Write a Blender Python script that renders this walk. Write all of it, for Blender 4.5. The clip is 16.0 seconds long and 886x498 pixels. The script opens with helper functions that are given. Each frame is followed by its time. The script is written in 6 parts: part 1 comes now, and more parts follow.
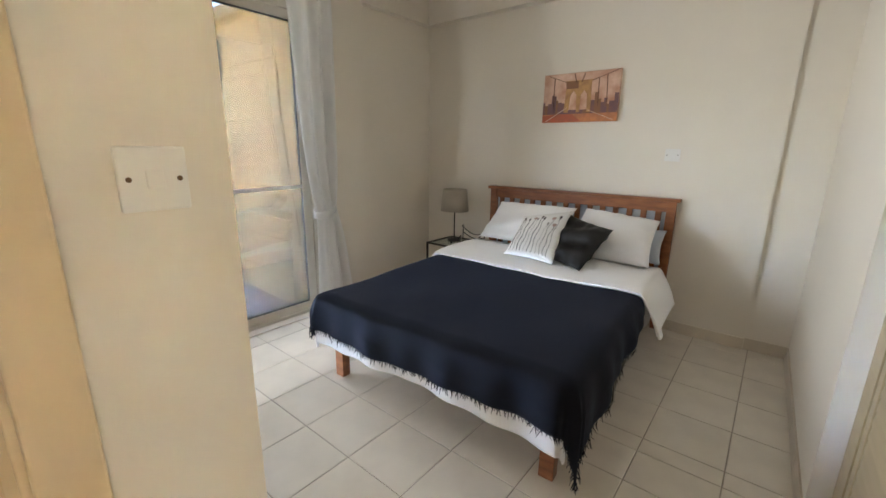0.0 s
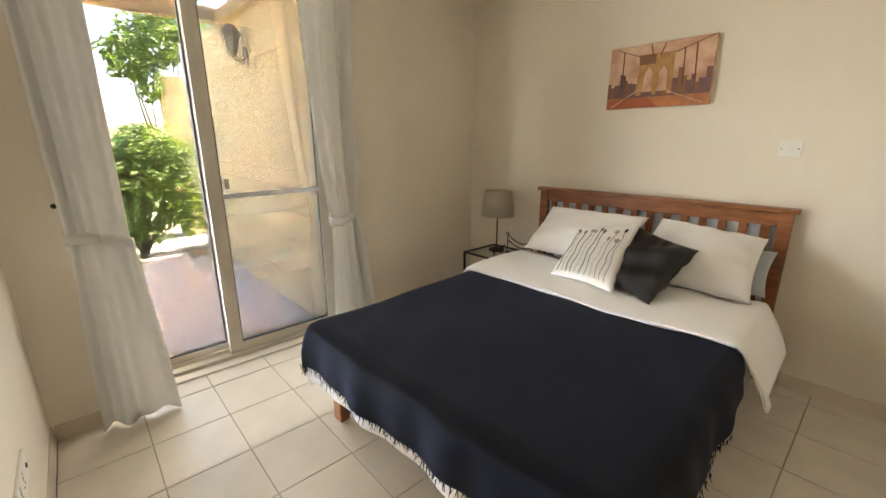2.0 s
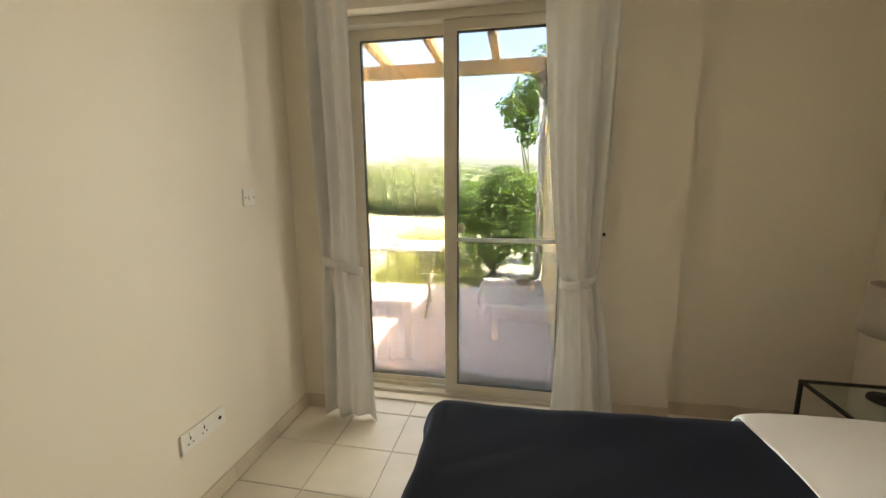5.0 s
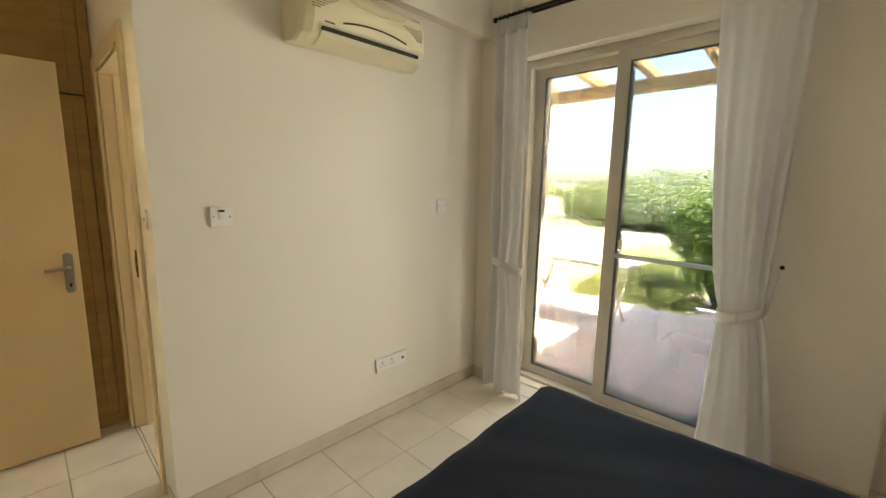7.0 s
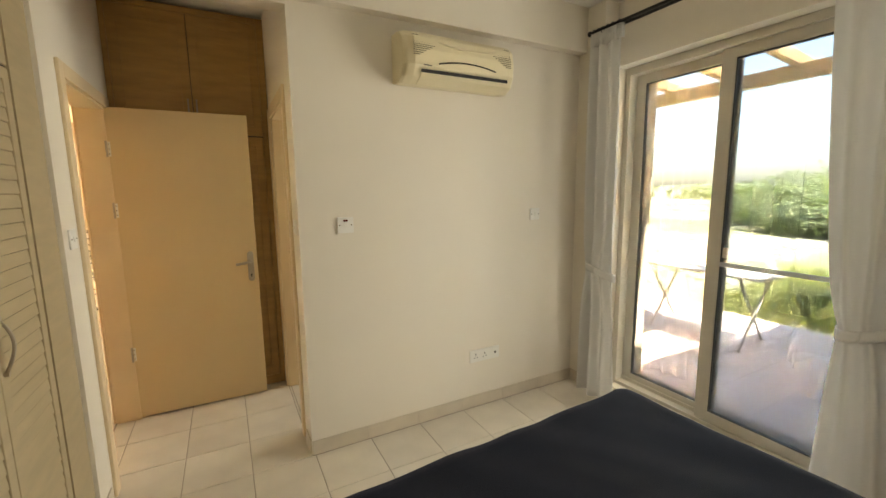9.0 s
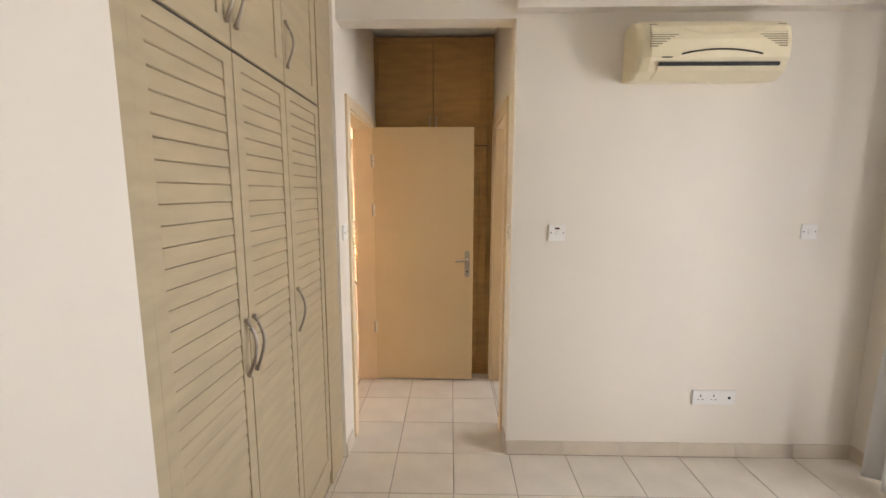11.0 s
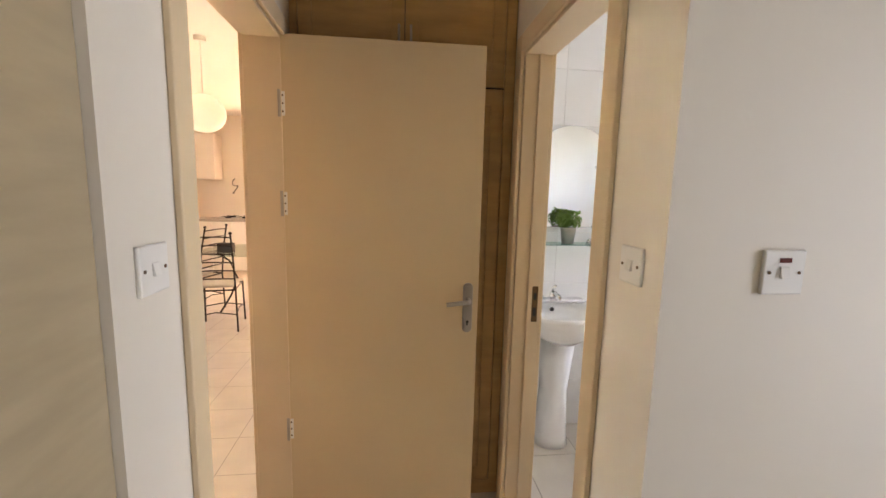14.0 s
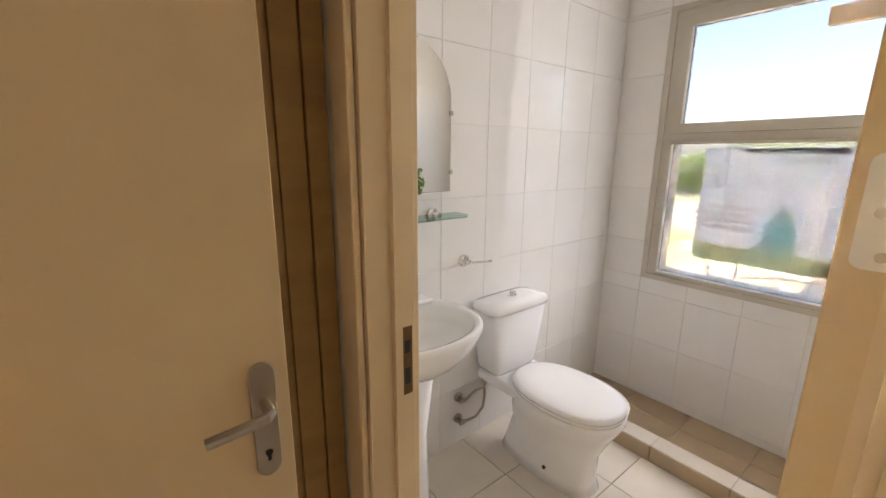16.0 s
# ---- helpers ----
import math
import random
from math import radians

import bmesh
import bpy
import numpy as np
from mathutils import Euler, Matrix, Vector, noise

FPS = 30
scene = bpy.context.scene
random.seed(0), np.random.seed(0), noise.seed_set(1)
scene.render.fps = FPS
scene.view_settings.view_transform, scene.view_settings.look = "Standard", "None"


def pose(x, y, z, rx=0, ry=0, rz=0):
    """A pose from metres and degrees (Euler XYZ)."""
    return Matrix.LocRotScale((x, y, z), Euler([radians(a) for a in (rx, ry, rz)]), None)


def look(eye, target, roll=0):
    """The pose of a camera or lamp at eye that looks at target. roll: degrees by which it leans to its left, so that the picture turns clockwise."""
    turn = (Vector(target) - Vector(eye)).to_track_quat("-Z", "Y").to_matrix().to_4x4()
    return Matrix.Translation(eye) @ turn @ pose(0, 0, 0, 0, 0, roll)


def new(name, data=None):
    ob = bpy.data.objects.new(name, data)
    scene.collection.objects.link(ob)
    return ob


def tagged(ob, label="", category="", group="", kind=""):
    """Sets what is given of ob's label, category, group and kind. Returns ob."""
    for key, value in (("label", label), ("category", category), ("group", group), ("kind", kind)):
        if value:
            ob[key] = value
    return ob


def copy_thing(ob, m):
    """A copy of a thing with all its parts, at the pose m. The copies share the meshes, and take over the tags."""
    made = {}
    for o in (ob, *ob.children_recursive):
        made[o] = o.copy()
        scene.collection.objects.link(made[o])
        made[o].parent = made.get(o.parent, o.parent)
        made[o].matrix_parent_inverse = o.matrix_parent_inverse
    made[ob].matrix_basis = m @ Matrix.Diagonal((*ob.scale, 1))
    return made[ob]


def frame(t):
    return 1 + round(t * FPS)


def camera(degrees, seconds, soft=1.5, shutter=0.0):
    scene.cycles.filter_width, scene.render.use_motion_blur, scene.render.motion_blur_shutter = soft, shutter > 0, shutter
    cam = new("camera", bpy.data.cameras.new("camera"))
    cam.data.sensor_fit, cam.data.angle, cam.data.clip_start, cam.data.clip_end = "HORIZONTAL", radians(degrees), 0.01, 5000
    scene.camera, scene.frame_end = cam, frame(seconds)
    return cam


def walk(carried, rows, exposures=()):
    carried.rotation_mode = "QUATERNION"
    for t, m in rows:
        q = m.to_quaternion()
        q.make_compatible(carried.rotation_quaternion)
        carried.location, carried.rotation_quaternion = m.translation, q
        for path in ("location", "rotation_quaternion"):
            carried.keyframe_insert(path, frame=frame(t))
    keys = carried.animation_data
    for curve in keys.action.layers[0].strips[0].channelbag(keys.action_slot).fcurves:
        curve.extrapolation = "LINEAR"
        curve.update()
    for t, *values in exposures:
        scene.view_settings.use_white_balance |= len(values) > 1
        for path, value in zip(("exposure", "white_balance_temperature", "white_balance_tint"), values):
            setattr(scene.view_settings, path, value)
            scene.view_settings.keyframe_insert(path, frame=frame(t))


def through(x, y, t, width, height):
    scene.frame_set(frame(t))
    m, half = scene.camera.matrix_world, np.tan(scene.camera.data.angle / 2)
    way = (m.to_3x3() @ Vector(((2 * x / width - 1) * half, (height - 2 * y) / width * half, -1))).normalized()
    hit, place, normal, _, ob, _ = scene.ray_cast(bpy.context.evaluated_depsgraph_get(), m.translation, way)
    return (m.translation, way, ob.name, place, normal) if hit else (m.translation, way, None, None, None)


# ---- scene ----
cam = camera(94.6, 16.0)
PATH = [
    (0, (0.631, -0.279, 1.372), (-0.589, 1.229, 0.889), 0.7),
    (0.5, (0.558, -0.194, 1.348), (-0.503, 1.432, 0.864), -0.2),
    (1, (0.426, -0.102, 1.361), (-0.615, 1.528, 0.85), -0.3),
    (1.5, (0.449, 0.087, 1.364), (-0.759, 1.595, 0.847), -0.3),
    (2, (0.426, 0.276, 1.381), (-1.01, 1.569, 0.868), -0.1),
    (2.5, (0.331, 0.407, 1.352), (-1.247, 1.542, 0.882), -0.7),
    (3, (0.207, 0.608, 1.358), (-1.428, 1.687, 0.957), -1.3),
    (3.5, (0.212, 0.818, 1.377), (-1.524, 1.734, 0.991), -1.2),
    (4, (0.239, 1.003, 1.363), (-1.655, 1.529, 0.992), -0.9),
    (4.5, (0.192, 1.191, 1.362), (-1.774, 1.302, 1.011), -0.9),
    (5, (0.17, 1.34, 1.443), (-1.76, 0.952, 1.091), -0.4),
    (5.2, (0.166, 1.395, 1.426), (-1.717, 0.814, 1.085), 0.3),
    (7.3, (0.371, 2.038, 1.494), (-0.995, 0.609, 1.188), 1.0),
    (7.5, (0.348, 2.106, 1.493), (-0.975, 0.637, 1.191), 1.1),
    (8, (0.347, 2.255, 1.505), (-0.873, 0.701, 1.192), 1.0),
    (8.5, (0.391, 2.263, 1.506), (-0.803, 0.688, 1.199), -0.2),
    (9, (0.346, 2.306, 1.521), (-0.583, 0.558, 1.237), -0.7),
    (9.5, (0.304, 2.385, 1.558), (-0.128, 0.46, 1.23), -1.0),
    (10, (0.299, 2.433, 1.56), (0.199, 0.459, 1.257), -1.4),
    (10.2, (0.298, 2.434, 1.568), (0.279, 0.456, 1.277), -1.5),
    (12.3, (0.513, 1.671, 1.499), (0.57, -0.313, 1.257), 0.6),
    (12.5, (0.546, 1.568, 1.495), (0.528, -0.423, 1.304), 0.8),
    (13, (0.597, 1.309, 1.522), (0.41, -0.68, 1.425), 0.7),
    (13.5, (0.575, 1.052, 1.488), (0.366, -0.929, 1.32), 0.2),
    (14, (0.52, 0.725, 1.474), (0.282, -1.242, 1.203), 1.4),
    (14.5, (0.553, 0.433, 1.465), (0.078, -1.48, 1.126), 0.8),
    (15, (0.538, 0.143, 1.468), (-0.255, -1.651, 1.078), -0.0),
    (15.5, (0.437, -0.095, 1.458), (-0.492, -1.818, 1.046), -0.6),
    (16, (0.356, -0.274, 1.441), (-0.86, -1.797, 0.992), 0.4),
]
EXPOSURES = [(0, 8.07, 6500, 14), (1.5, 8.22, 7400, 14), (3.5, 8.15, 8900, 15), (5, 7.8, 8600, 11), (7.5, 7.93, 8200, 7), (8.5, 8.0, 8300, 9), (9.5, 7.83, 8400, 14), (10, 8.05, 7700, 20), (12.5, 8.34, 6600, 21), (13.5, 8.18, 6600, 21), (14.5, 7.8, 6650, 20), (15.5, 7.92, 7200, 23), (16, 7.75, 7200, 22)]
walk(cam, [(t, look(eye, target, roll)) for t, eye, target, roll in PATH], EXPOSURES)

# ---- world, sun, exposure ----
world = bpy.data.worlds.new("world")
scene.world = world
world.use_nodes = True
SUN_EL, SUN_DIR = 60.0, Vector((-0.15, 0.99, 0))
wn = world.node_tree.nodes
sky = wn.new("ShaderNodeTexSky")
sky.sky_type, sky.sun_disc = "NISHITA", False
sky.sun_elevation = radians(SUN_EL)
sky.sun_rotation = math.atan2(SUN_DIR.x, SUN_DIR.y)
sky.air_density, sky.dust_density = 1.0, 2.0
world.node_tree.links.new(sky.outputs[0], wn["Background"].inputs[0])
wn["Background"].inputs[1].default_value = 0.115
sun = new("sun", bpy.data.lights.new("sun", "SUN"))
sun.data.energy, sun.data.angle, sun.data.color = 4.0, radians(0.5), (1.0, 0.93, 0.82)
flat = SUN_DIR.normalized() * math.cos(radians(SUN_EL))
sun.matrix_world = look((flat.x * 30, flat.y * 30, 30 * math.sin(radians(SUN_EL))), (0, 0, 0))



def opening_light(name, at, toward, w, h, watts, color):
    """An area lamp added in a window's opening, standing in for outside light."""
    ob = new(name, bpy.data.lights.new(name, "AREA"))
    ob.data.shape, ob.data.size, ob.data.size_y = "RECTANGLE", w, h
    ob.data.energy, ob.data.color = watts, color
    ob.matrix_world = look(at, toward)
    return ob


opening_light("patio_daylight", (-2.44, 0.90, 1.20), (0, 0.90, 1.20), 1.30, 2.24, 0.36, (0.90, 0.96, 1.0))
opening_light("bathroom_daylight", (-2.205, -0.92, 1.465), (0, -0.92, 1.465), 0.94, 1.40, 0.19, (0.87, 0.94, 1.0))

# Warm fill lamps added at two unseen windows to brighten living room and corridor.
opening_light("living_room_warm_fill", (5.04, -2.7, 1.1), (0, -2.7, 1.1), 3.3, 2.1, 0.024, (1.0, 0.44, 0.22))
opening_light("kitchen_warm_fill", (1.75, -7.53, 1.1), (1.75, 0, 1.1), 1.25, 2.1, 0.60, (1.0, 0.62, 0.38))

# ---- helpers of this scene ----
OFF = {}


def thing(name, at, label, category, group="", kind=""):
    ob = new(name)
    ob.empty_display_size = 0.1
    ob.location = at
    OFF[ob] = Vector(at)
    return tagged(ob, label, category, group, kind)


def part(name, bm, material, parent=None, label="", kind="", smooth=False):
    me = bpy.data.meshes.new(name)
    if parent is not None:
        bmesh.ops.translate(bm, verts=bm.verts, vec=-OFF[parent])
    bmesh.ops.recalc_face_normals(bm, faces=bm.faces)
    bm.to_mesh(me)
    bm.free()
    if smooth:
        me.shade_smooth()
    for m in (material if isinstance(material, (list, tuple)) else [material]):
        me.materials.append(m)
    ob = new(name, me)
    if parent is not None:
        ob.parent = parent
        OFF[ob] = OFF[parent]
    else:
        OFF[ob] = Vector((0, 0, 0))
    return tagged(ob, label, "", "", kind)


def soft(ob, width=0.004, segments=2, angle=40):
    m = ob.modifiers.new("bevel", "BEVEL")
    m.width, m.segments, m.limit_method, m.angle_limit = width, segments, "ANGLE", radians(angle)
    return ob


def solo(name, bm, material, label, category, at, group="", kind="", smooth=False):
    """A thing of one mesh, with its origin at its base."""
    bmesh.ops.translate(bm, verts=bm.verts, vec=-Vector(at))
    ob = part(name, bm, material, None, smooth=smooth)
    ob.location = at
    OFF[ob] = Vector(at)
    return tagged(ob, label, category, group, kind)


def box(bm, lo, hi, mi=0):
    lo, hi = Vector(lo), Vector(hi)
    r = bmesh.ops.create_cube(bm, size=1.0, matrix=Matrix.Translation((lo + hi) / 2) @ Matrix.Diagonal((*(hi - lo), 1)))
    for v in r["verts"]:
        for f in v.link_faces:
            f.material_index = mi
    return r["verts"]


def boxes(*pairs):
    bm = bmesh.new()
    for lo, hi in pairs:
        box(bm, lo, hi)
    return bm


def ring(bm, axis, lo, hi, w, d0, d1):
    """A rectangular frame in one piece, in the plane across an axis; w: widths at low a, high a, low b, high b."""
    def at(a, b, c):
        return (c, a, b) if axis == "x" else (a, c, b) if axis == "y" else (a, b, c)
    o = [(lo[0], lo[1]), (hi[0], lo[1]), (hi[0], hi[1]), (lo[0], hi[1])]
    i = [(lo[0] + w[0], lo[1] + w[2]), (hi[0] - w[1], lo[1] + w[2]), (hi[0] - w[1], hi[1] - w[3]), (lo[0] + w[0], hi[1] - w[3])]
    v = [[bm.verts.new(at(a, b, d)) for a, b in q] for d in (d0, d1) for q in (o, i)]
    for k in range(4):
        n = (k + 1) % 4
        bm.faces.new((v[0][k], v[0][n], v[1][n], v[1][k]))
        bm.faces.new((v[2][k], v[2][n], v[3][n], v[3][k]))
        bm.faces.new((v[0][k], v[0][n], v[2][n], v[2][k]))
        bm.faces.new((v[1][k], v[1][n], v[3][n], v[3][k]))
    return bm


def cyl(bm, a, b, r1, r2=None, n=16):
    a, b = Vector(a), Vector(b)
    d = b - a
    m = Matrix.Translation((a + b) / 2) @ d.to_track_quat("Z", "Y").to_matrix().to_4x4()
    return bmesh.ops.create_cone(bm, cap_ends=True, segments=n, radius1=r1, radius2=r1 if r2 is None else r2, depth=d.length, matrix=m)["verts"]


def ball(bm, at, r, scale=(1, 1, 1), n=12):
    m = Matrix.Translation(at) @ Matrix.Diagonal((*scale, 1))
    return bmesh.ops.create_uvsphere(bm, u_segments=n * 2, v_segments=n, radius=r, matrix=m)["verts"]


def tube(bm, pts, r, n=8):
    """A round bar bent along points."""
    pts = [Vector(p) for p in pts]
    rings = []
    for i, p in enumerate(pts):
        d = (pts[min(i + 1, len(pts) - 1)] - pts[max(i - 1, 0)]).normalized()
        side = d.cross(Vector((0, 0, 1)) if abs(d.z) < 0.9 else Vector((1, 0, 0))).normalized()
        up = side.cross(d)
        rings.append([bm.verts.new(p + side * math.cos(2 * math.pi * k / n) * r + up * math.sin(2 * math.pi * k / n) * r) for k in range(n)])
    for a, b in zip(rings, rings[1:]):
        for k in range(n):
            bm.faces.new((a[k], a[(k + 1) % n], b[(k + 1) % n], b[k]))
    bm.faces.new(rings[0][::-1])
    bm.faces.new(rings[-1])


def grid(bm, nu, nv, f):
    """A sheet of nu by nv cells; f(u, v) gives a place."""
    vs = [[bm.verts.new(f(i / nu, j / nv)) for j in range(nv + 1)] for i in range(nu + 1)]
    for i in range(nu):
        for j in range(nv):
            bm.faces.new((vs[i][j], vs[i + 1][j], vs[i + 1][j + 1], vs[i][j + 1]))
    return vs


def loft(bm, rings, cap=True):
    """Skin over rings of equal count."""
    vs = [[bm.verts.new(p) for p in ring] for ring in rings]
    n = len(vs[0])
    for a, b in zip(vs, vs[1:]):
        for k in range(n):
            bm.faces.new((a[k], a[(k + 1) % n], b[(k + 1) % n], b[k]))
    if cap:
        bm.faces.new(vs[0][::-1])
        bm.faces.new(vs[-1])


def prism(bm, outline, axis, lo, hi):
    """An outline of (a, b) pairs pulled along an axis: 'x' takes (y, z), 'y' (x, z), 'z' (x, y)."""
    def at(a, b, c):
        return (c, a, b) if axis == "x" else (a, c, b) if axis == "y" else (a, b, c)
    loft(bm, [[at(a, b, lo) for a, b in outline], [at(a, b, hi) for a, b in outline]])


# ---- materials ----
def material(name, color, rough=0.6, metal=0.0, vary=0.08, scale=6.0, bump=0.0, grain=120.0, coat=0.0, spec=0.5, stretch=(1, 1, 1), island=0.0, sheen=0.0, trans=0.0, tint2=None):
    m = bpy.data.materials.new(name)
    m.use_nodes = True
    nt = m.node_tree
    n, l = nt.nodes, nt.links
    p = n["Principled BSDF"]
    p.inputs["Metallic"].default_value = metal
    p.inputs["Coat Weight"].default_value = coat
    p.inputs["Specular IOR Level"].default_value = spec
    p.inputs["Sheen Weight"].default_value = sheen
    p.inputs["Transmission Weight"].default_value = trans
    co = n.new("ShaderNodeTexCoord")
    mp = n.new("ShaderNodeMapping")
    mp.inputs["Scale"].default_value = stretch
    l.new(co.outputs["Object"], mp.inputs["Vector"])
    big, fine = n.new("ShaderNodeTexNoise"), n.new("ShaderNodeTexNoise")
    big.inputs["Scale"].default_value, fine.inputs["Scale"].default_value = scale, grain
    big.inputs["Detail"].default_value, fine.inputs["Detail"].default_value = 6.0, 3.0
    for t in (big, fine):
        l.new(mp.outputs[0], t.inputs["Vector"])
    ramp = n.new("ShaderNodeValToRGB")
    dark = [c * (1 - vary) for c in color] if tint2 is None else tint2
    ramp.color_ramp.elements[0].color = (*dark, 1)
    ramp.color_ramp.elements[1].color = (*[min(1, c * (1 + vary * 0.5)) for c in color], 1)
    ramp.color_ramp.elements[0].position, ramp.color_ramp.elements[1].position = 0.32, 0.68
    l.new(big.outputs["Fac"], ramp.inputs[0])
    out = ramp.outputs[0]
    if island:
        info = n.new("ShaderNodeObjectInfo")
        hsv = n.new("ShaderNodeHueSaturation")
        mr = n.new("ShaderNodeMapRange")
        mr.inputs["To Min"].default_value, mr.inputs["To Max"].default_value = 1 - island, 1 + island
        l.new(info.outputs["Random"], mr.inputs["Value"])
        l.new(mr.outputs[0], hsv.inputs["Value"])
        l.new(out, hsv.inputs["Color"])
        out = hsv.outputs[0]
    l.new(out, p.inputs["Base Color"])
    rr = n.new("ShaderNodeMapRange")
    rr.inputs["To Min"].default_value, rr.inputs["To Max"].default_value = rough * 0.85, min(1, rough * 1.15)
    l.new(big.outputs["Fac"], rr.inputs["Value"])
    l.new(rr.outputs[0], p.inputs["Roughness"])
    if bump:
        b = n.new("ShaderNodeBump")
        b.inputs["Strength"].default_value, b.inputs["Distance"].default_value = bump, 0.004
        l.new(fine.outputs["Fac"], b.inputs["Height"])
        l.new(b.outputs[0], p.inputs["Normal"])
    return m


def wood(name, color, dark, rough=0.45, along=(1, 1, 12), coat=0.1, wave=2.2):
    """Grain that runs along the axis with the smallest scale."""
    m = material(name, color, rough, vary=0.3, scale=wave, bump=0.12, grain=40, stretch=along, coat=coat, tint2=dark)
    return m


def glass(name, tint=(1, 1, 1), rough=0.0):
    m = bpy.data.materials.new(name)
    m.use_nodes = True
    nt = m.node_tree
    n, l = nt.nodes, nt.links
    clear, gloss, mix, fr = n.new("ShaderNodeBsdfTransparent"), n.new("ShaderNodeBsdfGlossy"), n.new("ShaderNodeMixShader"), n.new("ShaderNodeLayerWeight")
    steep, level = n.new("ShaderNodeMath"), n.new("ShaderNodeMapRange")
    clear.inputs[0].default_value = (*tint, 1)
    gloss.inputs["Roughness"].default_value = rough
    steep.operation = "POWER"
    steep.inputs[1].default_value = 5.0
    fr.inputs["Blend"].default_value = 0.5
    level.inputs["To Min"].default_value, level.inputs["To Max"].default_value = 0.025, 0.9
    l.new(fr.outputs["Facing"], steep.inputs[0])
    l.new(steep.outputs[0], level.inputs["Value"])
    l.new(level.outputs[0], mix.inputs[0])
    l.new(clear.outputs[0], mix.inputs[1])
    l.new(gloss.outputs[0], mix.inputs[2])
    l.new(mix.outputs[0], n["Material Output"].inputs[0])
    return m


def fabric(name, color, rough=0.9, weave=900.0, vary=0.06, through=0.0, bump=0.25, sheen=0.2):
    m = material(name, color, rough, vary=vary, scale=4, bump=bump, grain=weave, sheen=sheen, spec=0.2)
    if through:
        n, l = m.node_tree.nodes, m.node_tree.links
        tr, mix = n.new("ShaderNodeBsdfTranslucent"), n.new("ShaderNodeMixShader")
        tr.inputs[0].default_value = (*color, 1)
        mix.inputs[0].default_value = through
        l.new(n["Principled BSDF"].outputs[0], mix.inputs[1])
        l.new(tr.outputs[0], mix.inputs[2])
        l.new(mix.outputs[0], n["Material Output"].inputs[0])
    return m


def glow(name, color, strength):
    m = bpy.data.materials.new(name)
    m.use_nodes = True
    p = m.node_tree.nodes["Principled BSDF"]
    p.inputs["Base Color"].default_value = (*color, 1)
    p.inputs["Emission Color"].default_value = (*color, 1)
    p.inputs["Emission Strength"].default_value = strength
    return m


PAINT = material("cream_wall_paint", (0.765, 0.705, 0.605), 0.55, vary=0.03, scale=1.2, bump=0.06, grain=60)
WHITE_PAINT = material("white_ceiling_paint", (0.82, 0.80, 0.74), 0.7, vary=0.03, scale=1.0, bump=0.05, grain=60)
TILE = material("glazed_cream_floor_tile", (0.70, 0.64, 0.545), 0.2, vary=0.07, scale=5, bump=0.02, grain=25, island=0.035)
GROUT = material("grey_brown_grout", (0.34, 0.29, 0.23), 0.9, vary=0.2, scale=9, bump=0.2)
SKIRT = material("beige_ceramic_skirting", (0.60, 0.52, 0.41), 0.3, vary=0.1, scale=5, bump=0.03, island=0.04)
DOOR = material("cream_painted_door", (0.65, 0.495, 0.285), 0.4, vary=0.03, scale=2, bump=0.03, grain=50)
FRAME = material("cream_painted_door_frame", (0.70, 0.55, 0.35), 0.4, vary=0.05, scale=3, bump=0.05, grain=50)
CLOSET = wood("limed_wood", (0.42, 0.245, 0.082), (0.38, 0.218, 0.070), 0.5, (2, 2, 12), 0.0)
WARD = material("washed_wood", (0.435, 0.35, 0.22), 0.5, vary=0.1, scale=2.5, bump=0.03, grain=60, stretch=(2, 2, 10))
# Darker than the wood: the shade between the slats is in its colour.
WARD_BACK = material("shade_brown_louvre_backing", (0.27, 0.20, 0.12), 0.8)
GAP = material("dark_joint", (0.05, 0.04, 0.03), 0.9)
ALU = material("ivory_powder_coated_aluminium", (0.52, 0.48, 0.40), 0.4, 0.0, vary=0.04, scale=4, bump=0.02)
RUBBER = material("black_gasket", (0.012, 0.012, 0.012), 0.6)
STEEL = material("brushed_nickel", (0.44, 0.39, 0.33), 0.32, 1.0, vary=0.08, scale=20, bump=0.03)
CHROME = material("chrome", (0.80, 0.80, 0.80), 0.08, 1.0, vary=0.02)
BRASS = material("aged_brass", (0.16, 0.095, 0.045), 0.45, 0.8, vary=0.3, scale=30)
IRON = material("black_wrought_iron", (0.018, 0.015, 0.013), 0.5, 0.6, vary=0.3, scale=30, bump=0.1)
PLASTIC = material("white_switch_plastic", (0.78, 0.76, 0.71), 0.35, vary=0.03)
AC_PLASTIC = material("yellowed_plastic", (0.76, 0.67, 0.46), 0.4, vary=0.05, scale=4)
DARK = material("dark_slot", (0.02, 0.018, 0.015), 0.7)
# Dark tint dims the bright view outside to suit the indoor exposure.
PANE = glass("dimmed_window_glass", (0.132, 0.134, 0.135))
PANE_TINT = glass("dimmed_bluish_glass", (0.114, 0.123, 0.132))
TABLE_GLASS = glass("table_glass", (0.86, 0.93, 0.90))
SHEER = fabric("white_sheer_curtain", (0.76, 0.75, 0.725), 0.9, 1200, 0.02, 0.24, 0.03)
PINE = wood("stained_pine", (0.29, 0.105, 0.036), (0.175, 0.055, 0.018), 0.38, (3, 14, 14), 0.25)
LINEN = fabric("white_cotton", (0.92, 0.915, 0.92), 0.9, 700, 0.02, 0.0, 0.12)
SHEET = fabric("pale_blue_grey_sheet", (0.52, 0.57, 0.64), 0.9, 700)
THROW = fabric("navy_black_throw", (0.0048, 0.0058, 0.0110), 0.8, 260, 0.25, 0.0, 0.6, 0.07)
THROW.node_tree.nodes["Principled BSDF"].inputs["Sheen Tint"].default_value = (0.40, 0.55, 1.0, 1)
